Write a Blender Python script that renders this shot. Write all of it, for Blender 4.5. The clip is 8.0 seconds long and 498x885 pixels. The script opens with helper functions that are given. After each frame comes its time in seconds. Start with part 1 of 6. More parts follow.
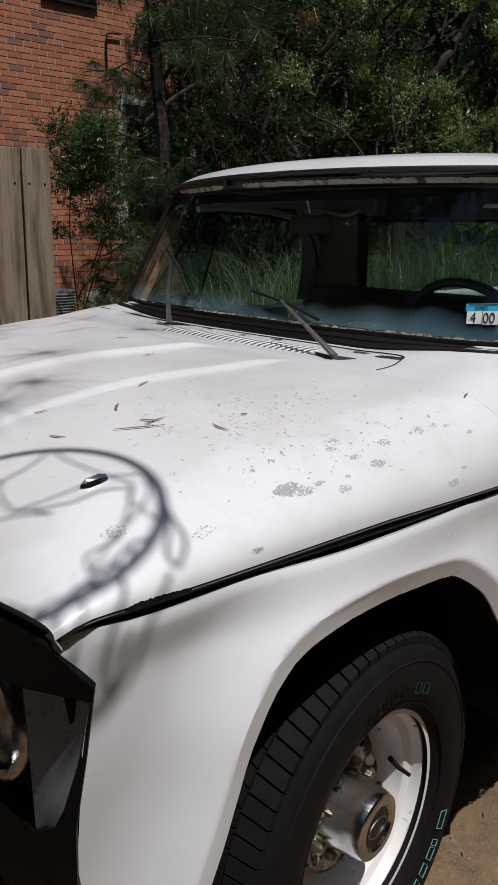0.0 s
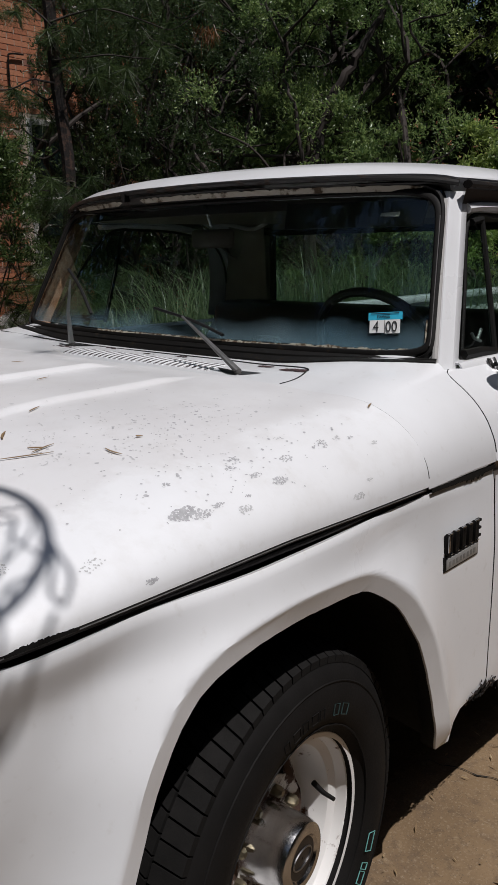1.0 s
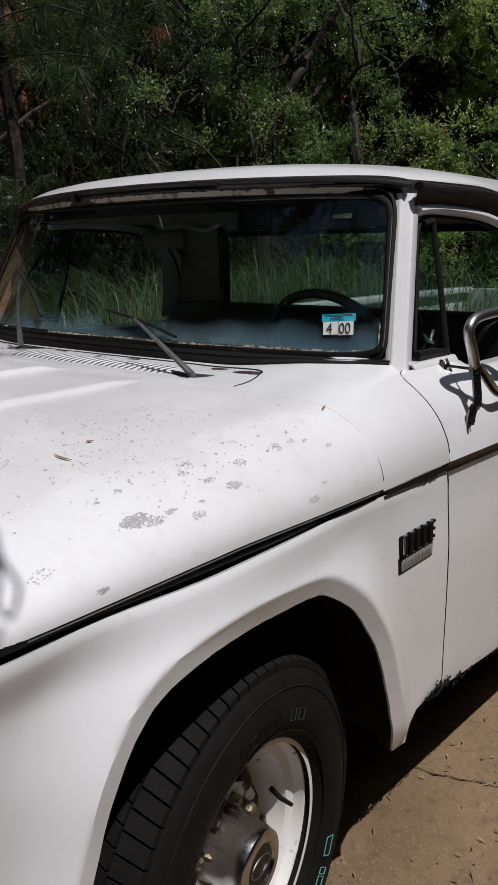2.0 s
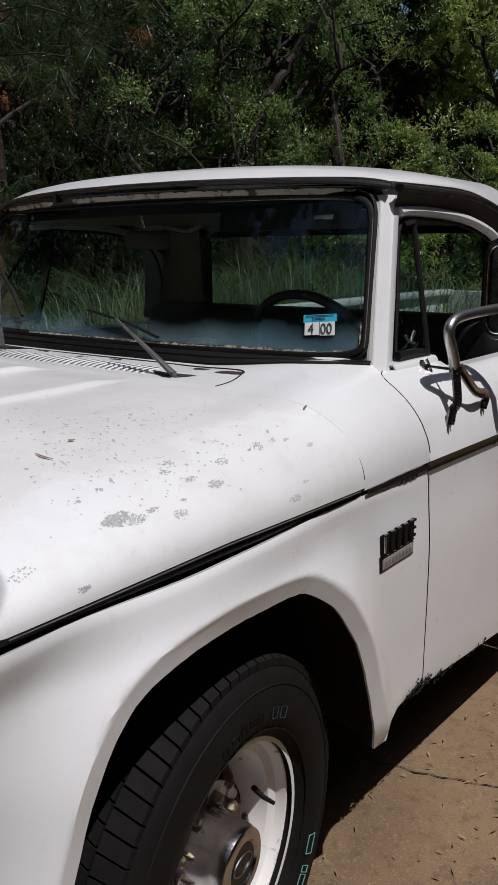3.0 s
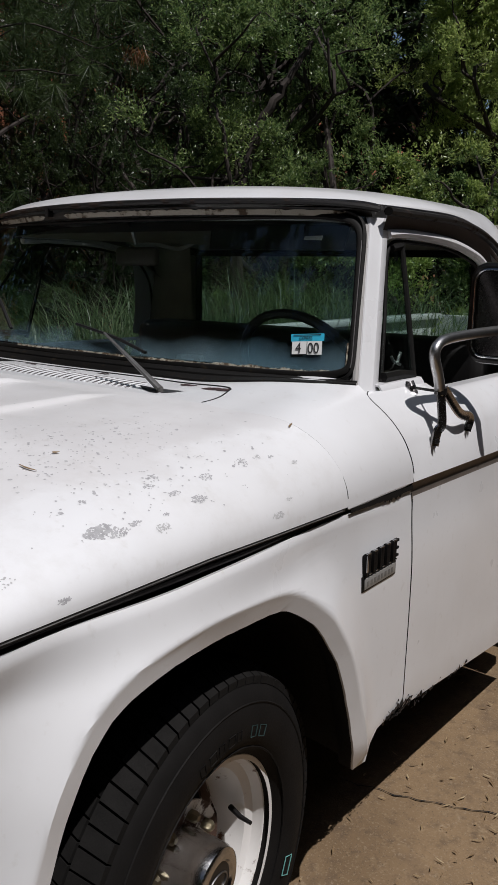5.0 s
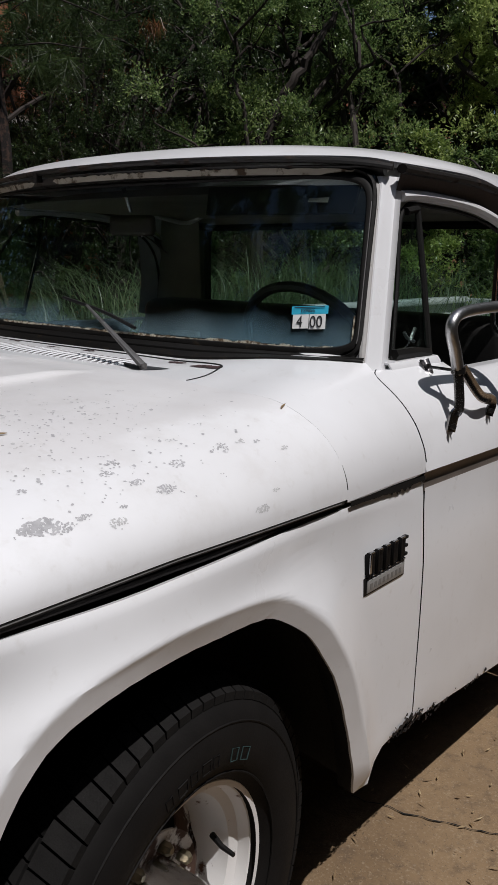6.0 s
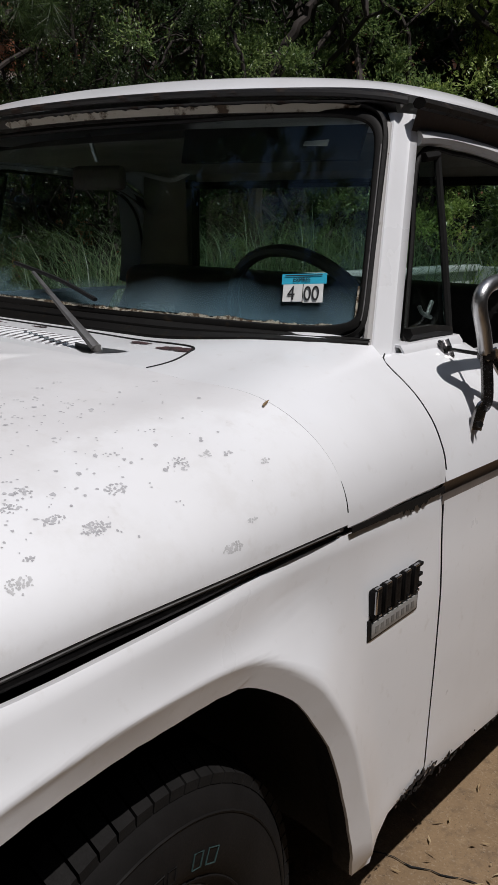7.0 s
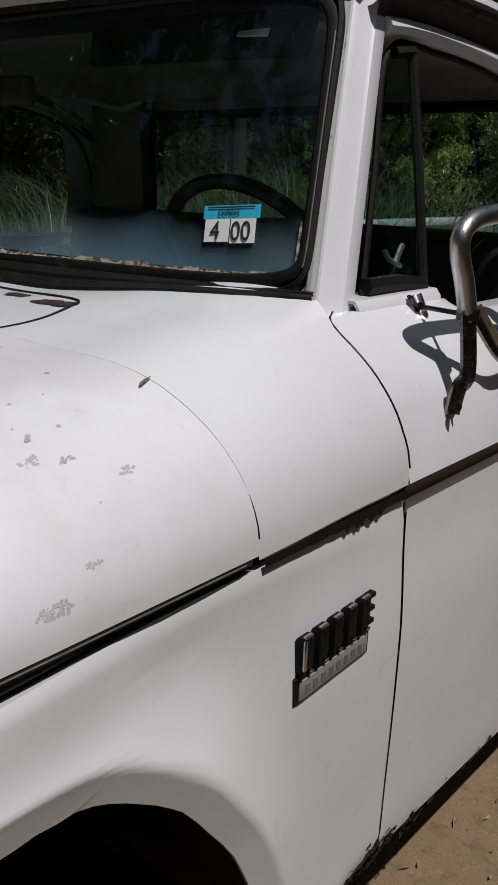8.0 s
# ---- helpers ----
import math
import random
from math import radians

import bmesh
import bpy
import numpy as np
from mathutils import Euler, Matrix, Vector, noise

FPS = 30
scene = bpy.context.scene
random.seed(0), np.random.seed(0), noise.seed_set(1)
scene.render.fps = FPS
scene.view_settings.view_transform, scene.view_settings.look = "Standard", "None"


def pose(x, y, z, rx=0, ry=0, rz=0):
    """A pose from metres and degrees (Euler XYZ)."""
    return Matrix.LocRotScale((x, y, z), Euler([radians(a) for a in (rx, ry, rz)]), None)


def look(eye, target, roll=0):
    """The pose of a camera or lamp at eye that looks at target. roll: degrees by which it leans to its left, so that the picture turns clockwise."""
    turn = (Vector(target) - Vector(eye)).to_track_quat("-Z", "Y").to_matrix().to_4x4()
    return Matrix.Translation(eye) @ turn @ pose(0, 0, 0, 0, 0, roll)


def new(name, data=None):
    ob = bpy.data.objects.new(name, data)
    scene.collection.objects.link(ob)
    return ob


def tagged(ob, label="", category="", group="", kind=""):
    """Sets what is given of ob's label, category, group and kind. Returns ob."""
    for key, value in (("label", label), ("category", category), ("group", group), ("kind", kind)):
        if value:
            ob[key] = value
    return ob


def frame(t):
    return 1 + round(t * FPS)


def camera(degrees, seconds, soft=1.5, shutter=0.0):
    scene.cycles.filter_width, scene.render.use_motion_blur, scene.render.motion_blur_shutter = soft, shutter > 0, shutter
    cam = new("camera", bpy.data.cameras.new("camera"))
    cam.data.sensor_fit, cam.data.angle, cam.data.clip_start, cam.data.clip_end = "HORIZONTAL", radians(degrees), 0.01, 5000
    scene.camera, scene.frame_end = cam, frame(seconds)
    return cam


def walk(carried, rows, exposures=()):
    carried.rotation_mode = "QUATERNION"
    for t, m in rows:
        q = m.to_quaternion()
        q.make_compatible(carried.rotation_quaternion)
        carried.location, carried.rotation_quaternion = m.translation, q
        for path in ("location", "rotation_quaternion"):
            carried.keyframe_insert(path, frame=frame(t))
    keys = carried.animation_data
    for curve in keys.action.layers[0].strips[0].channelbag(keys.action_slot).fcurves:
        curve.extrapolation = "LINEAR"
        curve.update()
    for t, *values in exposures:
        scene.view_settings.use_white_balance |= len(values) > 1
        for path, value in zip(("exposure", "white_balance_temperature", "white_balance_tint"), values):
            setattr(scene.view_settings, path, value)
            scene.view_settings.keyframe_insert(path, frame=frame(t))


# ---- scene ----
cam = camera(34.0, 8.0, soft=1.2)
PATH = [
    (0, (1.751, -1.11, 1.465), (0.324, 0.198, 0.96), 0.8),
    (0.5, (1.767, -1.064, 1.464), (0.368, 0.28, 0.975), -0.8),
    (1, (1.747, -1.032, 1.457), (0.436, 0.405, 0.991), -0.9),
    (1.5, (1.737, -1.019, 1.455), (0.487, 0.47, 0.985), -0.8),
    (2, (1.738, -1.015, 1.458), (0.508, 0.493, 0.992), -0.7),
    (3.5, (1.748, -1.023, 1.453), (0.566, 0.524, 0.998), -0.1),
    (4, (1.752, -1.027, 1.455), (0.57, 0.527, 1.021), 0.7),
    (5.5, (1.745, -1.003, 1.439), (0.567, 0.559, 1.025), 1.0),
    (6, (1.696, -0.829, 1.402), (0.467, 0.686, 0.959), 1.0),
    (6.5, (1.638, -0.673, 1.398), (0.346, 0.777, 0.919), 1.2),
    (7, (1.526, -0.556, 1.384), (0.304, 0.941, 0.867), 1.2),
    (7.5, (1.447, -0.419, 1.38), (0.331, 1.142, 0.817), 0.4),
    (8, (1.411, -0.229, 1.336), (0.214, 1.251, 0.721), 1.8),
]
walk(cam, [(t, look(eye, target, roll)) for t, eye, target, roll in PATH], exposures=[(0, 0.0), (7.5, 0.0), (8, -0.2)])

# ---- light ----
SUN = Vector((0.43, -0.02, 1.0)).normalized()
world = bpy.data.worlds.new("sky")
scene.world = world
world.use_nodes = True
wn = world.node_tree
wn.nodes.clear()
w_sky = wn.nodes.new("ShaderNodeTexSky")
w_sky.sky_type, w_sky.sun_disc = "NISHITA", False
w_sky.sun_elevation = math.asin(SUN.z)
w_sky.sun_rotation = math.atan2(SUN.x, SUN.y)
w_bg = wn.nodes.new("ShaderNodeBackground")
w_bg.inputs["Strength"].default_value = 0.06
w_out = wn.nodes.new("ShaderNodeOutputWorld")
wn.links.new(w_sky.outputs[0], w_bg.inputs[0])
wn.links.new(w_bg.outputs[0], w_out.inputs[0])
sun_data = bpy.data.lights.new("sun", "SUN")
sun_data.energy, sun_data.angle, sun_data.color = 3.62, radians(0.53), (1.0, 0.965, 0.955)
sun_lamp = new("sun", sun_data)
sun_lamp.matrix_world = look(SUN * 20, (0, 0, 0))


# ---- materials ----
class Nodes:
    """A material under construction."""

    def __init__(self, name):
        self.m = bpy.data.materials.new(name)
        self.m.use_nodes = True
        self.t = self.m.node_tree
        self.b = self.t.nodes["Principled BSDF"]
        self.out = self.t.nodes["Material Output"]
        self.co = self.t.nodes.new("ShaderNodeTexCoord").outputs["Object"]

    def link(self, a, b):
        self.t.links.new(a, b)

    def put(self, node, **values):
        n = self.t.nodes.new(node)
        for k, v in values.items():
            sock = n.inputs[k.replace("_", " ")] if not k.isdigit() else n.inputs[int(k)]
            if isinstance(v, bpy.types.NodeSocket):
                self.link(v, sock)
            else:
                sock.default_value = v
        return n

    def noise(self, scale, detail=4.0, rough=0.55, co=None):
        return self.put("ShaderNodeTexNoise", Vector=co or self.co, Scale=scale, Detail=detail, Roughness=rough).outputs["Fac"]

    def stretch(self, x, y, z):
        return self.put("ShaderNodeMapping", Vector=self.co, Scale=(x, y, z)).outputs[0]

    def step(self, value, low, high, a=0.0, b=1.0):
        return self.put("ShaderNodeMapRange", Value=value, From_Min=low, From_Max=high, To_Min=a, To_Max=b).outputs[0]

    def math(self, op, a, b=0.0):
        n = self.t.nodes.new("ShaderNodeMath")
        n.operation = op
        for i, v in enumerate((a, b)):
            if isinstance(v, bpy.types.NodeSocket):
                self.link(v, n.inputs[i])
            else:
                n.inputs[i].default_value = v
        return n.outputs[0]

    def mix(self, fac, a, b):
        n = self.t.nodes.new("ShaderNodeMix")
        n.data_type = "RGBA"
        for i, v in ((0, fac), (6, a), (7, b)):
            if isinstance(v, bpy.types.NodeSocket):
                self.link(v, n.inputs[i])
            else:
                n.inputs[i].default_value = v if i == 0 else (*v, 1.0)
        return n.outputs[2]

    def ball(self, centre, radius):
        """One inside a ball about a place, falling to none at its rim."""
        off = self.put("ShaderNodeVectorMath", **{"0": self.co, "1": centre})
        off.operation = "DISTANCE"
        return self.step(off.outputs["Value"], radius, radius * 0.25)

    def bump(self, height, strength=0.3, distance=0.002):
        n = self.put("ShaderNodeBump", Height=height, Strength=strength, Distance=distance)
        self.link(n.outputs[0], self.b.inputs["Normal"])

    def set(self, **values):
        for k, v in values.items():
            sock = self.b.inputs[k.replace("_", " ")]
            if isinstance(v, bpy.types.NodeSocket):
                self.link(v, sock)
            elif isinstance(v, tuple) and len(v) == 3:
                sock.default_value = (*v, 1.0)
            else:
                sock.default_value = v
        return self.m


def plain(name, colour, rough=0.5, metal=0.0, vary=0.25, scale=12.0, relief=0.1, coat=0.0, spec=0.5):
    n = Nodes(name)
    dark = tuple(c * (1 - vary) for c in colour)
    col = n.mix(n.step(n.noise(scale, 6), 0.3, 0.7), dark, colour)
    fine = n.noise(scale * 14, 3)
    n.bump(fine, relief, 0.001)
    return n.set(Base_Color=col, Roughness=n.step(fine, 0.3, 0.7, max(rough - 0.08, 0.02), min(rough + 0.08, 1)), Metallic=metal, Coat_Weight=coat, Specular_IOR_Level=spec)


def paint(name, lichen=False, rust_low=False):
    """Old white enamel: chalky, with faint grime, and, on the hood, spots of lichen."""
    n = Nodes(name)
    white, warm = (0.768, 0.775, 0.795), (0.68, 0.68, 0.69)
    col = n.mix(n.step(n.noise(2.2, 5), 0.42, 0.75), white, warm)
    col = n.mix(n.step(n.noise(45, 4), 0.62, 0.78, 0, 0.25), col, (0.5, 0.47, 0.43))
    streak = n.noise(9, 5, 0.6, n.stretch(1, 1, 0.12))
    col = n.mix(n.step(streak, 0.6, 0.8, 0, 0.16), col, (0.45, 0.42, 0.38))
    rough = n.step(n.noise(5, 5), 0.3, 0.7, 0.26, 0.42)
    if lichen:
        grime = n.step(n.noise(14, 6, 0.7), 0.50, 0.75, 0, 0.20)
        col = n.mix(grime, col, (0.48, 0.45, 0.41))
        # dirt film, plus the flat top's duller shading, tinted in up to x 0.84
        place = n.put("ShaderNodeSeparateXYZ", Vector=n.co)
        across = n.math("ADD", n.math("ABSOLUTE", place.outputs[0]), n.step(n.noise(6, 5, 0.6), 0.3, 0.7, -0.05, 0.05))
        film_shade = n.math("MULTIPLY", n.step(across, 0.84, 0.80), n.step(n.noise(3, 4), 0.3, 0.7, 0.24, 0.52))
        col = n.mix(film_shade, col, (0.56, 0.54, 0.54))
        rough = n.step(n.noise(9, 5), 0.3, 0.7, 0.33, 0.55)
    if rust_low:
        height = n.put("ShaderNodeSeparateXYZ", Vector=n.co).outputs[2]
        low = n.math("ADD", n.step(height, 0.34, 0.395, 1.0, 0.0), n.step(n.noise(38, 5, 0.7), 0.35, 0.65, -0.75, 0.15))
        col = n.mix(n.step(low, 0.25, 0.4), col, (0.05, 0.035, 0.028))
    n.bump(n.noise(3.0, 3), 0.05, 0.01)
    return n.set(Base_Color=col, Roughness=rough, Coat_Weight=0.35 if lichen else 0.6, Coat_Roughness=0.18 if lichen else 0.10)


def rusty(name, base, rust, share=0.5, scale=30.0, rough=0.6, metal=0.0):
    n = Nodes(name)
    mask = n.step(n.noise(scale, 6, 0.65), share - 0.04, share + 0.04)
    col = n.mix(mask, base, n.mix(n.noise(scale * 4, 4), rust, tuple(c * 0.35 for c in rust)))
    n.bump(mask, 0.4, 0.0008)
    return n.set(Base_Color=col, Roughness=n.step(mask, 0, 1, rough, 0.9), Metallic=metal)


def leafy(name, light, dark, rough=0.42, scale=1.4):
    n = Nodes(name)
    island = n.t.nodes.new("ShaderNodeNewGeometry").outputs["Random Per Island"]
    col = n.mix(island, dark, light)
    col = n.mix(n.step(n.noise(scale, 3), 0.35, 0.7, 0, 0.6), col, dark)
    leaf = n.set(Base_Color=col, Roughness=rough, Specular_IOR_Level=0.6)
    glow = n.put("ShaderNodeBsdfTranslucent", Color=col)
    both = n.put("ShaderNodeMixShader", Fac=0.5)
    n.link(n.b.outputs[0], both.inputs[1])
    n.link(glow.outputs[0], both.inputs[2])
    n.link(both.outputs[0], n.out.inputs[0])
    return leaf


def pane(name, tint=(0.86, 0.93, 0.91), haze=False):
    """Window glass; the windscreen has a bluish veil along its lower and right edges."""
    n = Nodes(name)
    glass = n.put("ShaderNodeBsdfGlass", Color=(*tint, 1), Roughness=0.0, IOR=1.45)
    last = glass
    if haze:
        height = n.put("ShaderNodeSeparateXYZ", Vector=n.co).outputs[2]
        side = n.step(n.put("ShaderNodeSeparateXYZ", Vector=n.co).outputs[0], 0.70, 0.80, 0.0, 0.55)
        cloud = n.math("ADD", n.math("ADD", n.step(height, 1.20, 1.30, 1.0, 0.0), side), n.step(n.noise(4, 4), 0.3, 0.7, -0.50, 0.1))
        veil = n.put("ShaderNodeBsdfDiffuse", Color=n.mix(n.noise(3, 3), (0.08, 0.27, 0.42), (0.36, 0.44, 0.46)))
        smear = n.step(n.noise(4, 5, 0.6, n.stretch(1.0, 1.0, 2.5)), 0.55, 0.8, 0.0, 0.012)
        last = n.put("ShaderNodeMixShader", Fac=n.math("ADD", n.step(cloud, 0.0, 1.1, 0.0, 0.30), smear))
        n.link(glass.outputs[0], last.inputs[1])
        n.link(veil.outputs[0], last.inputs[2])
    n.link(last.outputs[0], n.out.inputs[0])
    return n.m


WHITE = paint("white_enamel")
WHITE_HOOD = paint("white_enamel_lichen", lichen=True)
WHITE_LOW = paint("white_enamel_rusted_foot", rust_low=True)
RUBBER = plain("weathered_rubber", (0.009, 0.0085, 0.008), 0.7, 0, 0.4, 20, 0.3, spec=0.2)
SEAL = rusty("dried_window_seal", (0.008, 0.0075, 0.007), (0.04, 0.03, 0.02), 0.64, 40, 0.6)
# FLANK is white paint greyed to hold its shade, with rust bits
FLANK = rusty("shade_grey_rusted_paint", (0.42, 0.41, 0.40), (0.16, 0.12, 0.09), 0.66, 40, 0.7)
for m in (SEAL, FLANK):
    m.node_tree.nodes["Principled BSDF"].inputs["Specular IOR Level"].default_value = 0.15
TYRE = plain("tyre_rubber", (0.0100, 0.0092, 0.0090), 0.72, 0, 0.35, 18, 0.25, spec=0.15)
TREAD = plain("dusty_tyre_tread", (0.0098, 0.0091, 0.0088), 0.85, 0, 0.45, 30, 0.4, spec=0.2)
BLACK = plain("black_paint", (0.010, 0.0095, 0.0095), 0.5, 0, 0.3, 10, 0.1, spec=0.25)
SOOT = plain("dark_wheel_well", (0.008, 0.008, 0.008), 0.9, 0, 0.4, 8, 0.5)
CHROME = plain("pitted_chrome", (0.62, 0.62, 0.63), 0.18, 1.0, 0.35, 25, 0.15)
DULL = plain("dull_metal", (0.36, 0.36, 0.37), 0.4, 1.0, 0.35, 25, 0.2)
GALV = plain("mirror_tube_metal", (0.5, 0.5, 0.5), 0.36, 1.0, 0.3, 30, 0.2)
WIPER = plain("worn_wiper_metal", (0.27, 0.26, 0.25), 0.42, 0.8, 0.4, 30, 0.2)
LAMP_GREY = plain("grey_lamp_panel", (0.36, 0.375, 0.41), 0.32, 0.35, 0.3, 8, 0.1)
STRAP = plain("dark_worn_chrome", (0.52, 0.50, 0.50), 0.22, 1.0, 0.6, 20, 0.1)
PLATE = plain("silver_name_plate", (0.36, 0.355, 0.345), 0.45, 0.3, 0.2, 40, 0.1)
NAME_GREY = plain("worn_name_bars", (0.22, 0.215, 0.205), 0.5, 0.2, 0.3, 40, 0.1)
EDGE_GREY = plain("worn_black_edge", (0.040, 0.038, 0.038), 0.5, 0, 0.5, 40, 0.2, spec=0.3)
EDGE_LIGHT = plain("pale_edge_line", (0.16, 0.155, 0.155), 0.5, 0, 0.6, 50, 0.2, spec=0.3)
STRIP_GREY = plain("dusty_rubber_strip", (0.050, 0.046, 0.045), 0.75, 0, 0.6, 30, 0.3, spec=0.2)
FLAT_BLACK = plain("flat_black_plastic", (0.006, 0.0056, 0.006), 0.6, 0, 0.3, 14, 0.2, spec=0.16)
BLACK_METAL = plain("black_steel", (0.03, 0.028, 0.027), 0.35, 0.6, 0.4, 30, 0.2)
WHEEL_WHITE = rusty("white_wheel_with_rust", (0.80, 0.79, 0.78), (0.20, 0.09, 0.045), 0.64, 26, 0.4)
WHEEL_RUST = rusty("rusted_wheel_disc", (0.62, 0.60, 0.57), (0.10, 0.05, 0.032), 0.46, 22, 0.5)
BRASS = plain("yellowed_lug_nut", (0.27, 0.235, 0.16), 0.4, 0.9, 0.3, 40, 0.1)
TEAL_DIM = plain("faded_teal_lettering", (0.022, 0.05, 0.05), 0.6, 0, 0.35, 60, 0.1)
TEAL = plain("teal_tyre_lettering", (0.16, 0.42, 0.40), 0.5, 0, 0.35, 60, 0.1)
GUTTER = rusty("rusted_drip_rail", (0.014, 0.0125, 0.012), (0.045, 0.028, 0.02), 0.58, 22, 0.42)
GUTTER.node_tree.nodes["Principled BSDF"].inputs["Specular IOR Level"].default_value = 0.3
HEADER = rusty("cream_header_strip", (0.30, 0.27, 0.22), (0.09, 0.055, 0.03), 0.55, 24, 0.6)
PILLAR_RUST = rusty("rusted_far_pillar", (0.36, 0.22, 0.15), (0.38, 0.17, 0.08), 0.5, 14, 0.6)
MAROON = rusty("maroon_primer_chip", (0.045, 0.016, 0.018), (0.025, 0.010, 0.010), 0.5, 60, 0.7)
RUST_HOLE = rusty("rusted_through_steel", (0.012, 0.009, 0.008), (0.07, 0.034, 0.02), 0.56, 60, 0.9)
DASH = plain("dark_dashboard", (0.025, 0.024, 0.024), 0.6, 0, 0.3, 10, 0.2)
PALE_TRIM = plain("pale_trim_strip", (0.78, 0.77, 0.74), 0.35, 0, 0.2, 30, 0.1)
LINER = plain("olive_headliner", (0.35, 0.325, 0.27), 0.85, 0, 0.3, 8, 0.2)
SEAT = plain("black_vinyl", (0.016, 0.015, 0.015), 0.5, 0, 0.3, 12, 0.3)
GLASS = pane("window_glass", (0.80, 0.88, 0.86))
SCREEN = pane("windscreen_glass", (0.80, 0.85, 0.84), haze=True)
MIRROR = Nodes("mirror_glass").set(Base_Color=(0.8, 0.8, 0.8), Metallic=1.0, Roughness=0.02)
CREAM = plain("cream_panel", (0.62, 0.58, 0.50), 0.5, 0, 0.25, 10, 0.1)
BLUE = plain("sticker_blue", (0.03, 0.42, 0.62), 0.5, 0, 0.15, 60, 0.05)
PAPER = plain("sticker_white", (0.72, 0.73, 0.72), 0.6, 0, 0.12, 60, 0.05)
INK = plain("sticker_ink", (0.012, 0.012, 0.014), 0.6, 0, 0.1, 60, 0.0)
BARK = rusty("pine_bark", (0.055, 0.029, 0.020), (0.012, 0.007, 0.006), 0.45, 22, 0.9)
TWIG = plain("grey_branch", (0.036, 0.026, 0.021), 0.85, 0, 0.4, 20, 0.4)
# LEAF_SUN, LEAF_MID and LEAF_DARK carry sun and shade in their colour
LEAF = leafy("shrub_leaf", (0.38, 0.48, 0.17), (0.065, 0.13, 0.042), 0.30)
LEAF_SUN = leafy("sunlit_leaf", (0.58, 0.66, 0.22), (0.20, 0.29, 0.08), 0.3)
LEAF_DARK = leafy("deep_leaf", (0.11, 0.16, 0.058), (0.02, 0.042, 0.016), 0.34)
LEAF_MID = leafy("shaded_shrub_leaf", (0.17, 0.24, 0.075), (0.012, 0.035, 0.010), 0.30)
# lighter needle copy with the sun mixed into its colour
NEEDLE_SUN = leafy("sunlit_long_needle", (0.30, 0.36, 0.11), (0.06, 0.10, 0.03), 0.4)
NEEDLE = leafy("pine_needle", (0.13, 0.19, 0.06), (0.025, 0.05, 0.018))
NEEDLE_DEAD = leafy("dead_needle", (0.32, 0.13, 0.04), (0.16, 0.07, 0.03))
BLADE = leafy("grass_blade", (0.27, 0.34, 0.18), (0.05, 0.10, 0.045), 0.4, 2.0)
LITTER = leafy("dry_leaf_litter", (0.58, 0.44, 0.25), (0.20, 0.12, 0.06), 0.7)


# ---- mesh helpers ----
def ss(a, b, v):
    k = min(max((v - a) / (b - a), 0.0), 1.0)
    return k * k * (3 - 2 * k)


def part(name, bm, material, parent=None, label="", smooth=True):
    data = bpy.data.meshes.new(name)
    bm.normal_update()
    bm.to_mesh(data)
    bm.free()
    data.materials.append(material)
    if smooth:
        for p in data.polygons:
            p.use_smooth = True
        data.set_sharp_from_angle(angle=radians(38))
    ob = new(name, data)
    ob.parent = parent
    if label:
        tagged(ob, label)
    return ob


def thing(name, label, category, group="", at=(0, 0, 0)):
    ob = new(name)
    ob.location = at
    return tagged(ob, label, category, group)


def sheet(rows, bm=None, close=False):
    """Quads between rows of places."""
    bm = bm or bmesh.new()
    made = [[bm.verts.new(p) for p in row] for row in rows]
    for a, b in zip(made, made[1:]):
        n = len(a)
        for i in range(n if close else n - 1):
            j = (i + 1) % n
            if (a[i].co - a[j].co).length > 1e-6 or (b[i].co - b[j].co).length > 1e-6:
                bm.faces.new((a[i], a[j], b[j], b[i]))
    return bm


def slab(rows, thick, bm=None):
    """A sheet with thickness, behind its front by its normals."""
    bm = sheet(rows, bm)
    bmesh.ops.recalc_face_normals(bm, faces=bm.faces)
    bmesh.ops.solidify(bm, geom=bm.faces[:], thickness=thick)
    return bm


def block(lo, hi, bevel=0.004, bm=None, turn=None, seg=2):
    bm = bm or bmesh.new()
    made = bmesh.ops.create_cube(bm, size=1.0)["verts"]
    lo, hi = Vector(lo), Vector(hi)
    for v in made:
        v.co = Vector([lo[i] + (v.co[i] + 0.5) * (hi[i] - lo[i]) for i in range(3)])
    if bevel:
        edges = list({e for v in made for e in v.link_edges})
        bmesh.ops.bevel(bm, geom=edges, offset=bevel, segments=seg, affect="EDGES", profile=0.5)
    if turn:
        bmesh.ops.transform(bm, matrix=turn, verts=bm.verts)
    return bm


def tube(points, radius, sides=10, bm=None, flat=1.0, cap=True):
    """A round bar along a line of places; radius may be one number or one for each place."""
    bm = bm or bmesh.new()
    pts = [Vector(p) for p in points]
    radii = radius if isinstance(radius, (list, tuple)) else [radius] * len(pts)
    rings, side = [], None
    for i, p in enumerate(pts):
        way = (pts[min(i + 1, len(pts) - 1)] - pts[max(i - 1, 0)]).normalized()
        if side is None:
            side = way.cross(Vector((0, 0, 1)) if abs(way.z) < 0.9 else Vector((1, 0, 0))).normalized()
        side = (side - way * side.dot(way)).normalized()
        up = way.cross(side)
        rings.append([bm.verts.new(p + radii[i] * (math.cos(a) * side + flat * math.sin(a) * up)) for a in [2 * math.pi * k / sides for k in range(sides)]])
    for a, b in zip(rings, rings[1:]):
        for i in range(sides):
            bm.faces.new((a[i], a[(i + 1) % sides], b[(i + 1) % sides], b[i]))
    if cap:
        bm.faces.new(rings[0][::-1])
        bm.faces.new(rings[-1])
    return bm


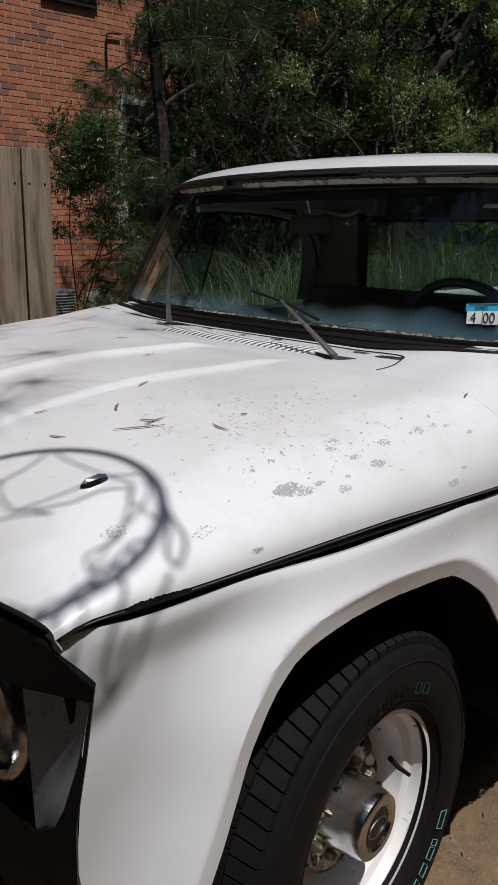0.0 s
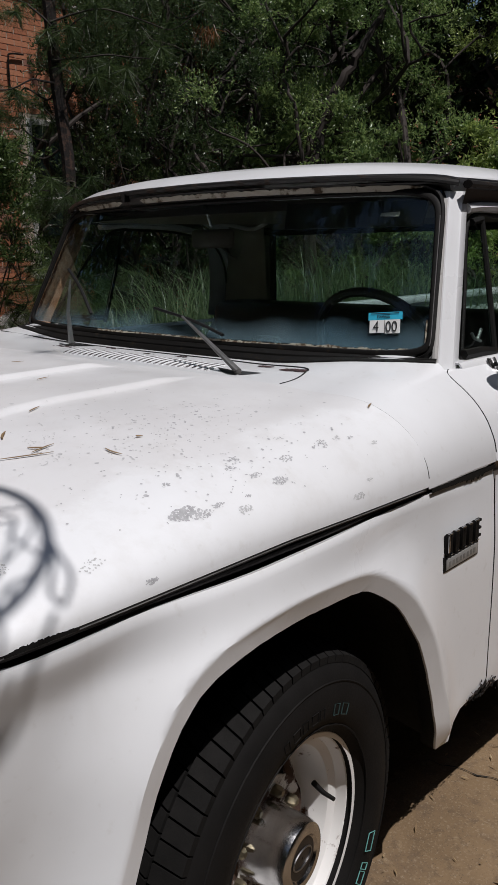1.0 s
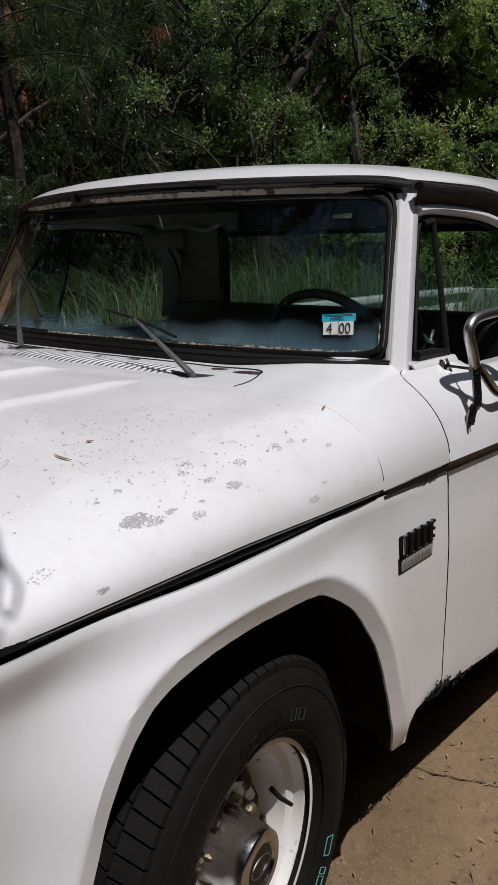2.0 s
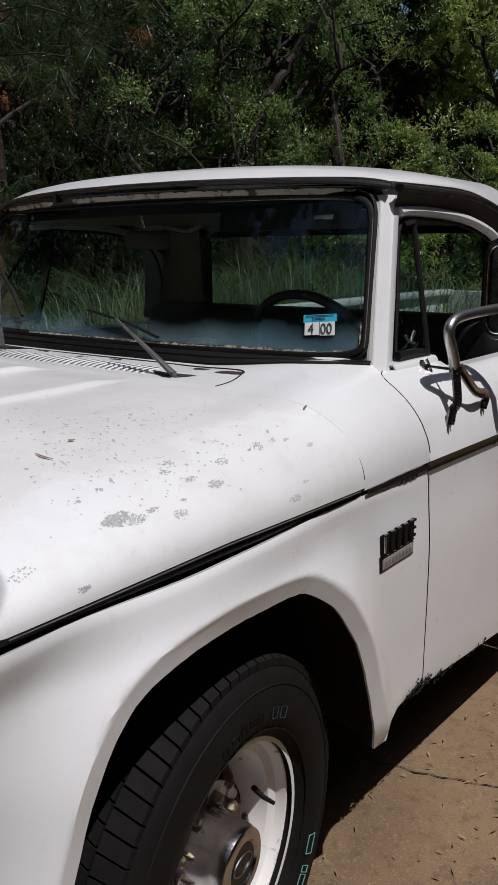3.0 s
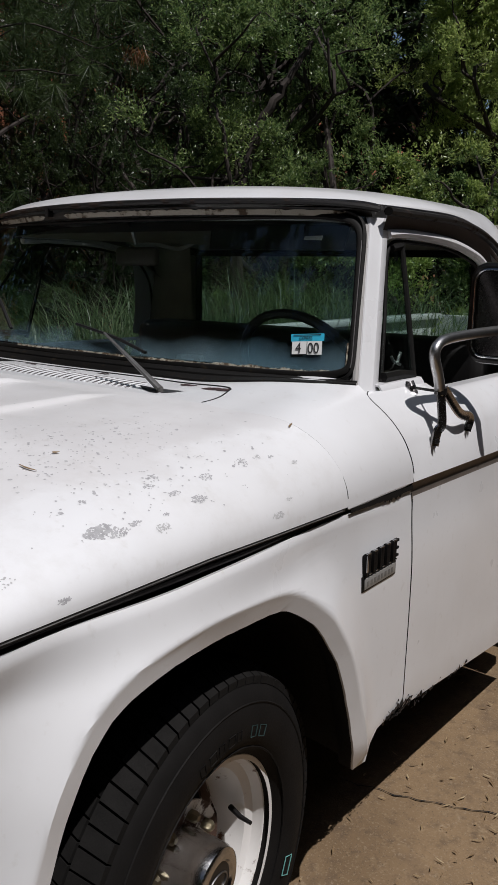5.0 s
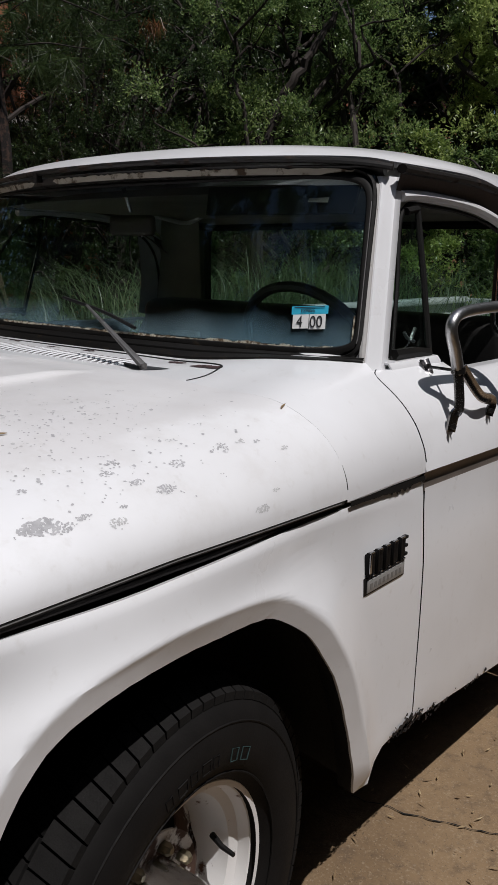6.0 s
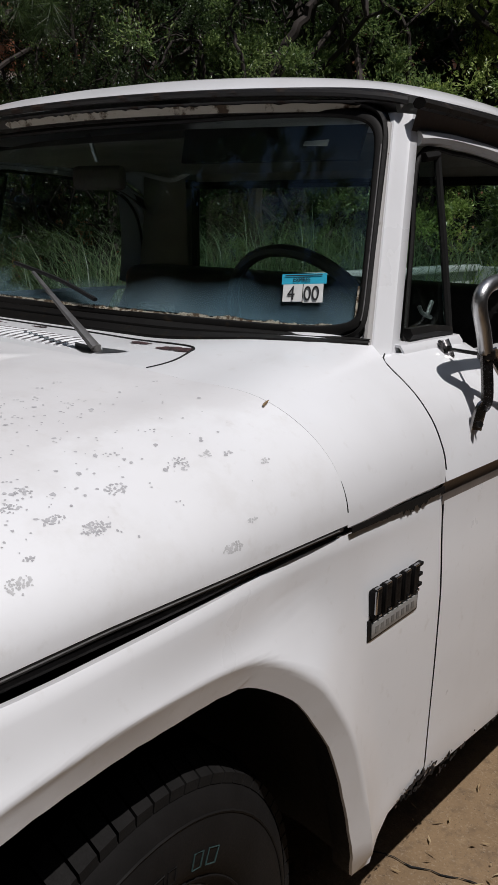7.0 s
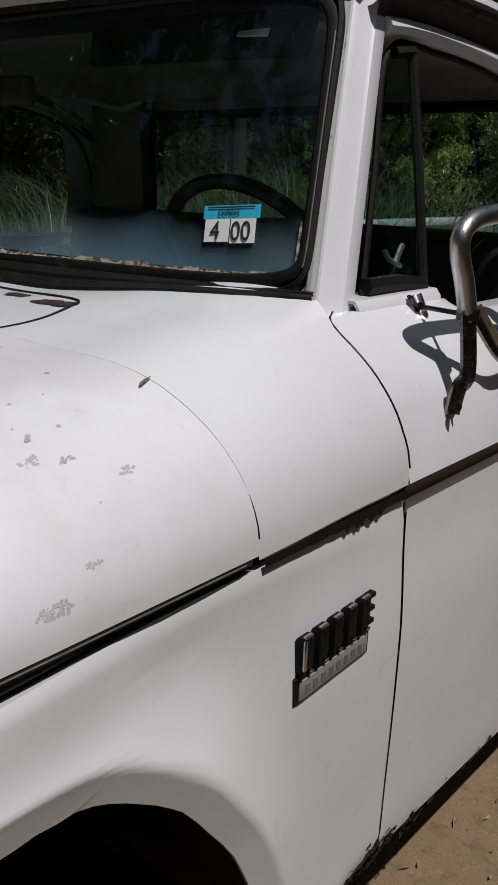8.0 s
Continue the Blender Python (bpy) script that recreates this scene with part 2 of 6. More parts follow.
def bend(points, steps=6):
    """A smooth line through places (Catmull-Rom)."""
    p = [Vector(q) for q in points]
    p = [p[0] * 2 - p[1], *p, p[-1] * 2 - p[-2]]
    line = []
    for a, b, c, d in zip(p, p[1:], p[2:], p[3:]):
        for k in range(steps):
            t = k / steps
            line.append(0.5 * ((2 * b) + (c - a) * t + (2 * a - 5 * b + 4 * c - d) * t * t + (3 * b - a - 3 * c + d) * t ** 3))
    return line + [p[-2]]


def lathe(profile, sides=48, bm=None, axis_at=(0, 0, 0)):
    """Turns (along the axle, radius) pairs about the x axis."""
    o = Vector(axis_at)
    rows = [[o + Vector((x, r * math.cos(2 * math.pi * k / sides), r * math.sin(2 * math.pi * k / sides))) for k in range(sides)] for x, r in profile]
    bm = sheet(rows, bm, close=True)
    bmesh.ops.remove_doubles(bm, verts=bm.verts, dist=1e-6)
    return bm


def soup(name, verts, faces, material, parent=None):
    """Many small loose faces as one mesh, from arrays."""
    data = bpy.data.meshes.new(name)
    verts, faces = np.asarray(verts, np.float32), np.asarray(faces, np.int32)
    k = faces.shape[1]
    data.vertices.add(len(verts))
    data.vertices.foreach_set("co", verts.ravel())
    data.loops.add(faces.size)
    data.loops.foreach_set("vertex_index", faces.ravel())
    data.polygons.add(len(faces))
    data.polygons.foreach_set("loop_start", np.arange(0, faces.size, k, dtype=np.int32))
    data.update(calc_edges=True)
    data.materials.append(material)
    ob = new(name, data)
    ob.parent = parent
    return ob


def unit(a):
    return a / np.maximum(np.linalg.norm(a, axis=1, keepdims=True), 1e-9)


def leaves(name, centres, length, width, material, parent=None, seed=1, droop=0.0, ways=None):
    """A folded leaf of four corners and a rib at each place, turned at random."""
    rng = np.random.default_rng(seed)
    n = len(centres)
    along = unit(rng.normal(size=(n, 3)) * (1, 1, 0.7) - (0, 0, droop))
    if ways is not None:
        along = unit(np.asarray(ways) + along * 0.75)
    side = unit(np.cross(along, rng.normal(size=(n, 3)) + (0, 0, 0 if ways is None else 1.3)))
    up = np.cross(along, side)
    ln = length * rng.uniform(0.6, 1.25, (n, 1))
    wd = width * rng.uniform(0.7, 1.2, (n, 1))
    c = np.asarray(centres)
    tip0, tip1 = c - along * ln / 2, c + along * ln / 2
    left, right = c + side * wd / 2 + up * wd * 0.15, c - side * wd / 2 + up * wd * 0.15
    verts = np.stack([tip0, left, tip1, right], 1).reshape(-1, 3)
    i = np.arange(n)[:, None] * 4
    return soup(name, verts, np.concatenate([i + (0, 1, 2), i + (0, 2, 3)], 0), material, parent)


def blades(name, roots, tips_out, height, width, material, parent=None, seed=1):
    """Arching grass blades from roots."""
    rng = np.random.default_rng(seed)
    n = len(roots)
    r = np.asarray(roots)
    lean = rng.normal(size=(n, 2)) * tips_out
    h = height * rng.uniform(0.55, 1.15, n)
    side = np.c_[unit(np.c_[-lean[:, 1], lean[:, 0]]), np.zeros(n)] * width / 2
    rows = []
    for k in (0.0, 0.4, 0.75, 1.0):
        mid = r + np.c_[lean * k ** 2.2, h * (k - 0.28 * k ** 3)]
        w = side * (1 - k ** 2 * 0.94)
        rows += [mid - w, mid + w]
    verts = np.stack(rows, 1).reshape(-1, 3)
    i = np.arange(n)[:, None] * 8
    return soup(name, verts, np.concatenate([i + (a, a + 1, a + 3, a + 2) for a in (0, 2, 4)], 0), material, parent)


# ---- the ground ----
def lie(x, y):
    """The height of the drive, which climbs a little towards the yard."""
    return 0.015 + 0.031 * min(max(y, -1.5), 1.7)


def concrete(name):
    n = Nodes(name)
    col = n.mix(n.step(n.noise(1.3, 6, 0.6), 0.35, 0.68), (0.225, 0.150, 0.082), (0.128, 0.082, 0.043))
    col = n.mix(n.step(n.noise(7, 6, 0.7), 0.5, 0.72, 0, 0.65), col, (0.10, 0.067, 0.045))
    col = n.mix(n.step(n.noise(22, 5, 0.7), 0.52, 0.66, 0, 0.5), col, (0.075, 0.05, 0.032))
    col = n.mix(n.step(n.noise(33, 4, 0.6), 0.60, 0.72, 0, 0.45), col, (0.31, 0.23, 0.14))
    col = n.mix(n.step(n.noise(160, 3), 0.56, 0.70, 0, 0.55), col, (0.31, 0.24, 0.165))
    col = n.mix(n.step(n.noise(260, 2), 0.63, 0.70, 0, 0.7), col, (0.05, 0.04, 0.03))
    n.bump(n.math("ADD", n.noise(200, 4), n.math("MULTIPLY", n.noise(20, 5), 2.0)), 0.5, 0.003)
    return n.set(Base_Color=col, Roughness=0.9)


def soil(name):
    n = Nodes(name)
    col = n.mix(n.noise(6, 6, 0.7), (0.05, 0.038, 0.025), (0.11, 0.085, 0.055))
    n.bump(n.noise(40, 5, 0.7), 0.8, 0.02)
    return n.set(Base_Color=col, Roughness=0.95)


CONCRETE, SOIL = concrete("stained_drive_concrete"), soil("leaf_mould_soil")
xs = [-900, -200, -40, -12, -6, -3.2, -2.4, 0, 3, 6, 12, 40, 200, 900]
ys = [-900, -200, -40, -12, -5, -1.5, -0.5, 0.6, 1.7, 4, 8, 14, 40, 200, 900]
ground = part("ground", sheet([[(x, y, lie(x, y) - 0.02) for x in xs] for y in ys]), SOIL)
tagged(ground, "dark soil with leaf mould under the shrubs", "ground", kind="structure")
bm = slab([[(x, y, lie(x, y)) for x in (-1.55, 0, 1.5, 4.6)] for y in (-9, -1.5, -0.5, 0.6, 1.7, 4, 7)], -0.1)
drive = tagged(part("road", bm, CONCRETE, smooth=False), "brown-stained old concrete driveway with fine cracks", "driveway", kind="structure")
# cracks in the slab: dark, shallow, ragged ribbons
rng = random.Random(4)
for start, way, long in (((0.74, 0.80), (1.0, 0.22), 1.9), ((1.15, 0.90), (0.5, 1.0), 0.8)):
    bm, pts, y = bmesh.new(), [], 0.0
    for k in range(int(long / 0.02)):
        y += rng.uniform(-0.008, 0.008)
        x = start[0] + way[0] * k * 0.02 - way[1] * y
        yy = start[1] + way[1] * k * 0.02 + way[0] * y
        w = rng.uniform(0.0008, 0.0028)
        pts.append([(x, yy - w, lie(x, yy) + 0.004), (x, yy + w, lie(x, yy) + 0.004)])
    tagged(part("crack", sheet(pts, bm), SOOT, drive, "dark crack in the concrete", smooth=False))


# plain dark wall added out of view, closing the open side against sky light
bm = block((4.30, -8.0, -0.1), (4.48, 10.0, 4.6), 0.01)
tagged(part("blocking_wall_east", bm, plain("dark_blocking_wall", (0.085, 0.066, 0.052), 0.85, 0, 0.4, 3, 0.3), smooth=False), "unseen dark wall added along the drive's open side to block sky light", "wall", kind="structure")


# ---- the pickup truck: body lines ----
def belt_x(y):
    return 0.985 - 0.010 * max(0.0, (-0.42 - y) / 0.28) ** 2


def belt_z(y):
    return 1.0095 - 0.034 * min(y, 0.08) - 0.026 * max(0.0, y - 0.08) - 0.027 * max(0.0, -0.10 - y) - 3.4 * max(0.0, -0.635 - y) ** 2


def crown(x, y):
    front = max(0.0, (-0.10 - y) / 0.62)
    shoulder = 0.022 * ss(-0.15, 0.35, y) * ss(0.70, 0.88, abs(x)) * (1 - ss(0.40, 0.62, y))
    return 1.178 + 0.062 * ss(0.25, 0.66, y) * ss(0.40, 0.84, abs(x)) + shoulder - 0.11 * front ** 2


def upper(x, y):
    """The skin above the belt line: hood, cowl and door tops."""
    u = min(abs(x) / belt_x(y), 1.0)
    full = 4.0 + 2.2 * ss(-0.05, 0.32, y)
    z = belt_z(y) + (crown(x, y) - belt_z(y)) * (1 - u ** full) ** 0.48
    on = ss(-0.62, -0.40, y) * (1 - ss(0.12, 0.24, y))
    z += on * (0.010 * (1 - ss(0.170, 0.192, abs(x))) + 0.009 * (1 - ss(0.428, 0.452, abs(x))))
    return z


CREASES = [c + 0.0055 * k for c in (0.165, 0.423) for k in range(8)]
HALF = sorted([0.86 * k / 50 for k in range(50)] + CREASES) + [0.86 + 0.14 * math.sin(math.pi / 2 * k / 15) for k in range(16)]
COLUMNS = [-u for u in HALF[:0:-1]] + HALF


def across(k):
    """k from -1 to 1: a share of the half width, dense towards the edge."""
    return math.copysign(math.sqrt(abs(math.sin(k * math.pi / 2))), k)


def hood_seam(x):
    return 0.266 + 0.052 * (abs(x) / 0.985) ** 4


def hood_nose(x):
    return -0.700 - 0.055 * (1 - (x / 0.96) ** 2)


def belt_gap(y):
    """Depth of the dark channel between hood edge and fender, closing at the nose."""
    return 0.010 + 0.0085 * ss(-0.74, -0.58, y) + 0.0065 * ss(-0.42, -0.10, y) - 0.004 * ss(-0.05, 0.12, y) - 0.004 * ss(0.16, 0.34, y)


def screen_foot(x):
    return 0.500 + 0.115 * (abs(x) / 0.83) ** 2


def door_seam(x):
    return float(np.interp(x, (0.846, 0.852, 0.858, 0.868, 0.886, 0.913, 0.948, 0.974, 0.985), (0.640, 0.618, 0.603, 0.592, 0.5855, 0.586, 0.591, 0.598, 0.606)))


def side_x(z):
    """The lower side, from the belt down to the sill."""
    return 0.980 + 0.009 * ss(0.96, 0.78, z) - 0.002 * ss(0.70, 0.50, z) - 0.008 * ss(0.47, 0.40, z)


truck = thing("pickup_truck", "old white pickup truck with lichen and rust, parked on the drive", "pickup truck")

# hood, with turned-down edges
rows = []
for i in range(43):
    s = i / 42
    row = []
    for k in COLUMNS:
        y0 = hood_nose(k * 0.975)
        y = y0 + (hood_seam(k * 0.985) - y0) * s
        x = k * belt_x(y)
        roll = 0.045 * max(0.0, 1 - s / 0.10) ** 2
        row.append((x, y, upper(x, y) - roll * (1 - k ** 8)))
    rows.append(row)
front = [(x * 0.995, y + 0.012, z - 0.02) for x, y, z in rows[0]]
rows = [front, *rows]
for i, row in enumerate(rows):
    deep = 0.0015 if 0 < i < len(rows) - 1 else 0.001
    for end in (0, -1):
        x, y, z = row[end]
        lip = [(x * 0.996, y, z - deep), (x * 0.975, y, z - deep - 0.001)]
        row[:] = [*lip[::-1], *row] if end == 0 else [*row, *lip]
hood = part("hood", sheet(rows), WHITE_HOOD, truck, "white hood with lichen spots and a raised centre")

for m in (1, -1):
    edge = [[(m * (belt_x(y) - d), y, belt_z(y) - e) for y in np.linspace(-0.69, 0.31, 60)] for d, e in ((0.006, 0.0010), (0.0006, 0.0016), (0.0016, 0.0075), (0.004, 0.0085), (0.020, 0.0090))]
    part("hood_edge", sheet(edge), EDGE_GREY, hood, "worn black turned-down edge of the hood")
    line = [(m * (belt_x(y) - 0.0004), y, belt_z(y) - 0.0040) for y in np.linspace(-0.66, 0.30, 60)]
    part("edge_bead", tube(line, 0.0009, 5), EDGE_LIGHT, hood, "thin paler line along the edge")

seam = [[(x * 0.9965, hood_seam(x) + d, upper(x, hood_seam(x)) - 0.0024) for x in np.linspace(-0.984, 0.984, 160)] for d in (-0.003, 0.004)]
part("rear_seam", sheet(seam), BLACK, hood, "dark joint between hood and cowl")
tear = [(x, hood_seam(x) + 0.0009, upper(x, hood_seam(x)) - 0.0009) for x in np.linspace(0.972, 0.984, 24)]
part("seam_tear", tube(tear, [0.0002 + 0.0009 * k / 23 for k in range(24)], 6), BLACK, hood, "small tear where hood and cowl meet")

# lichen: thin grey flakes in crusted patches and scattered dots
LICHEN_GREY = plain("grey_lichen", (0.49, 0.49, 0.51), 0.95, 0, 0.30, 90, 0.5)
LICHEN_PALE = plain("pale_lichen", (0.56, 0.56, 0.57), 0.95, 0, 0.25, 90, 0.4)


def flake(bm, x, y, r, rng):
    n = rng.choice((5, 6, 7))
    tilt = rng.uniform(0, math.pi)
    steep = (upper(x + 0.0005, y) - upper(x - 0.0005, y)) / 0.001
    lean = 1 / math.sqrt(1 + steep * steep)
    ring = []
    for k in range(n):
        a = 2 * math.pi * k / n
        d = r * rng.uniform(0.55, 1.25)
        px = x + d * lean * math.cos(a + tilt)
        py = y + d * math.sin(a + tilt) * 1.1
        ring.append(bm.verts.new((px, py, upper(px, py) + 0.0004)))
    bm.faces.new(ring)


rng = random.Random(51)
for material, patches in ((LICHEN_GREY, ((0.929, -0.276, 0.021, 90), (0.940, -0.248, 0.015, 42), (0.931, -0.064, 0.016, 42), (0.935, -0.213, 0.010, 18), (0.896, -0.007, 0.011, 26), (0.898, 0.086, 0.014, 26),
                                          (0.909, -0.097, 0.011, 22), (0.880, -0.125, 0.010, 20), (0.981, -0.385, 0.009, 30), (0.937, -0.147, 0.006, 9), (0.910, 0.159, 0.006, 9), (0.862, -0.10, 0.008, 12), (0.87, -0.255, 0.008, 9))),
                          (LICHEN_PALE, ((0.954, -0.172, 0.014, 30), (0.980, 0.090, 0.013, 40), (0.934, 0.201, 0.007, 10), (0.888, -0.556, 0.016, 40), (0.944, -0.451, 0.018, 14), (0.972, 0.13, 0.008, 10), (0.90, 0.13, 0.010, 12), (0.70, -0.34, 0.020, 12), (0.62, -0.30, 0.02, 10)))):
    bm = bmesh.new()
    for cx, cy, size, n in patches:
        for _ in range(int(n * 1.8)):
            a, d = rng.uniform(0, 2 * math.pi), size * math.sqrt(rng.random()) * rng.uniform(0.75, 1.15)
            flake(bm, min(cx + d * math.cos(a) * (0.75 if cx < 0.9 else 0.5 if cx < 0.96 else 0.14), 0.983), cy + d * math.sin(a) * 1.25, rng.uniform(0.0007, 0.0020) * (1.5 if n > 80 else 1.0), rng)
    fields = ((0.69, -0.03, 0.045, 0.09, 70), (0.74, -0.20, 0.05, 0.08, 55), (0.86, -0.06, 0.03, 0.12, 75), (0.80, -0.02, 0.04, 0.13, 45), (0.91, -0.15, 0.03, 0.14, 26), (0.62, -0.18, 0.10, 0.15, 50), (0.80, 0.05, 0.12, 0.18, 20)) if material is LICHEN_GREY else ((0.60, -0.2, 0.12, 0.15, 90), (0.40, -0.15, 0.2, 0.2, 70), (0.74, -0.25, 0.10, 0.12, 60))
    for cx, cy, sx, sy, n in fields:
        for _ in range(n):
            x, y = cx + rng.gauss(0, sx), cy + rng.gauss(0, sy)
            if x < 0.975 and -0.66 < y < 0.24:
                r = rng.uniform(0.0007, 0.0021) * rng.choice((1, 1, 1, 1.7))
                flake(bm, x, y, r, rng)
                if rng.random() < 0.25:
                    flake(bm, x + rng.uniform(-0.006, 0.006), y + rng.uniform(-0.006, 0.006), r * 0.8, rng)
    tagged(part("lichen", bm, material, hood, "grey lichen flakes", smooth=False), "grey lichen flakes", kind="stuff")

# cowl between hood and windscreen
rows = []
for i in range(19):
    s = i / 18
    row = []
    for k in COLUMNS:
        xa = abs(k) * 0.985
        lap = 1 - ss(0.60, 0.70, abs(k))
        y0 = hood_seam(k * 0.985) + 0.0012 - 0.0059 * lap
        y1 = screen_foot(k * 0.985) + 0.03 if xa < 0.82 else door_seam(xa) - 0.002
        if 0.80 <= xa < 0.86:
            f = (xa - 0.80) / 0.06
            y1 = (screen_foot(0.80) + 0.03) * (1 - f) + (door_seam(0.86) - 0.002) * f
        y = y0 + (y1 - y0) * s
        x = k * belt_x(y)
        step = max(0.0, 1 - s * 6)
        row.append((x - math.copysign(0.0006 * step * ss(0.90, 0.97, abs(k)), k), y, upper(x, y) - 0.0045 * ss(0.980, 1.0, abs(k)) * (1 - ss(0.0, 0.7, s)) - 0.0004 * step))
    rows.append(row)
for i, row in enumerate(rows):
    deep = 0.005 if 0 < i < len(rows) - 1 else 0.001
    for end in (0, -1):
        x, y, z = row[end]
        lip = [(x * 0.996, y, z - deep), (x * 0.975, y, z - deep - 0.001)]
        row[:] = [*lip[::-1], *row] if end == 0 else [*row, *lip]
cowl = part("cowl", sheet(rows), WHITE, truck, "white cowl panel with chipped paint and air louvres")

# air louvres: slanted dark slots with raised white lips
def on_cowl(x, y, up=0.0):
    return Vector((x, y, upper(x, y) + up))


rng = random.Random(12)
for i in range(26):
    x = 0.366 - 0.0235 * i
    dx = 0.022 + 0.0012 * i
    a, b = (x, 0.398 + rng.uniform(-0.004, 0.004)), (x + dx, 0.303 + rng.uniform(-0.003, 0.003))
    places = [(a[0] + (b[0] - a[0]) * s ** 1.4, a[1] + (b[1] - a[1]) * s) for s in (0.0, 0.12, 0.3, 0.5, 0.75, 1.0)]
    fat = [w * rng.uniform(0.85, 1.15) for w in (0.0028, 0.0062, 0.0054, 0.0040, 0.0028, 0.0012)]
    part("louvre", sheet([[on_cowl(px - w, py, 0.0012), on_cowl(px + w, py, 0.0012)] for (px, py), w in zip(places, fat)]), MAROON, cowl, smooth=False)
    rib = [on_cowl(px + 0.0100, py, 0.0003 + 0.0012 * math.sin(math.pi * min(max(s, 0.02), 0.98))) for (px, py), s in zip(places, (0.0, 0.12, 0.3, 0.5, 0.75, 1.0))]
    part("louvre_rib", tube(rib, [0.002, 0.0040, 0.0045, 0.0050, 0.0045, 0.002], 6, flat=0.45), WHITE, cowl)
# joint line in front of the windscreen, hooked round at its end
line = bend([on_cowl(x, y, 0.0008) for x, y in ((-0.76, 0.470), (-0.3, 0.462), (0.05, 0.455), (0.28, 0.458), (0.435, 0.452), (0.54, 0.441), (0.590, 0.431), (0.611, 0.417), (0.617, 0.402), (0.628, 0.375), (0.637, 0.345), (0.640, 0.315), (0.639, 0.283))], 5)
part("cowl_joint", tube(line, [0.0022] * 36 + [0.0022 - 0.0014 * k / (len(line) - 37) for k in range(len(line) - 36)], 5), BLACK, cowl)
rng = random.Random(11)
for cx, cy, n, spread in ((0.580, 0.404, 90, 0.018), (0.474, 0.424, 34, 0.012), (0.485, 0.52, 5, 0.004), (0.17, 0.44, 14, 0.012), (0.05, 0.425, 8, 0.012), (-0.14, 0.45, 10, 0.015), (-0.3, 0.40, 16, 0.03)):
    bm = bmesh.new()
    for _ in range(n):
        x, y = cx + max(-1.7, min(1.7, rng.gauss(0, 1))) * spread, cy + max(-1.2, min(1.2, rng.gauss(0, 1))) * spread * 0.4
        r = rng.uniform(0.0035, 0.0085)
        ring = [bm.verts.new(on_cowl(x + r * rng.uniform(0.6, 1.3) * math.cos(a), y + r * rng.uniform(0.5, 1.1) * math.sin(a), 0.0012)) for a in [k * math.pi / 4 for k in range(8)]]
        bm.faces.new(ring)
    part("paint_chip", bm, MAROON, cowl, "maroon primer where the paint has chipped", smooth=False)

# hood badge
at = Vector((0.768, -0.513, upper(0.768, -0.513)))
bm = sheet([[at + Vector((dx * w * 0.72, dy * 0.66, dz * h * 0.62 - 0.003)) for dx, dz in ((-1, 0), (-0.8, 0.7), (0, 1), (0.8, 0.7), (1, 0))] for dy, w, h in ((-0.034, 0.002, 0.008), (-0.02, 0.010, 0.020), (0.012, 0.013, 0.026), (0.030, 0.012, 0.022), (0.034, 0.006, 0.006))])
part("hood_ornament", bm, CHROME, truck, "small dark chrome wedge ornament")

# lower fender, flared round the wheel arch
ARCH = bend([(0, -0.590, 0.36), (0, -0.530, 0.545), (0, -0.470, 0.677), (0, -0.412, 0.790), (0, -0.340, 0.860), (0, -0.24, 0.884), (0, -0.12, 0.884), (0, -0.02, 0.874), (0, 0.07, 0.864), (0, 0.12, 0.850), (0, 0.195, 0.799),
             (0, 0.235, 0.748), (0, 0.278, 0.680), (0, 0.326, 0.556), (0, 0.356, 0.454), (0, 0.376, 0.400)], 6)


def walk_line(points, n):
    """n places at even steps along a line."""
    pts = [Vector(p) for p in points]
    run = np.r_[0, np.cumsum([(b - a).length for a, b in zip(pts, pts[1:])])]
    return [Vector([np.interp(s, run, [p[i] for p in pts]) for i in range(3)]) for s in np.linspace(0, run[-1], n)]


def rim_of_fender(mirror=1):
    n1, n2, n3 = 14, 30, 16
    edge = walk_line([(0, -0.618, 0.36), (0, -0.670, 0.66), (0, -0.666, 0.83), (0, -0.647, 0.922)], n1)
    top0 = walk_line([(0, -0.647, 0.922), (0, -0.697, 0.986)], 7)[1:]
    top = [Vector((0, y, belt_z(y) - belt_gap(y))) for y in np.linspace(-0.694, 0.602, n2)]
    rear = walk_line([(0, 0.6055, 0.945), (0, 0.606, 0.75), (0, 0.607, 0.50), (0, 0.606, 0.447), (0, 0.50, 0.448), (0, 0.425, 0.440), (0, 0.412, 0.408)], n3)
    return edge + top0 + top + rear


outer = rim_of_fender()
arc = walk_line(ARCH, 400)
inner = walk_line(arc[:140], 20) + walk_line(arc[144:286], 30) + walk_line(arc[290:], 16)
assert len(inner) == len(outer)
edge_of_arch = arc[::2]


def flange(y):
    """Width of the flat lip round the wheel arch."""
    return 0.036 + 0.002 * ss(0.20, -0.10, y)


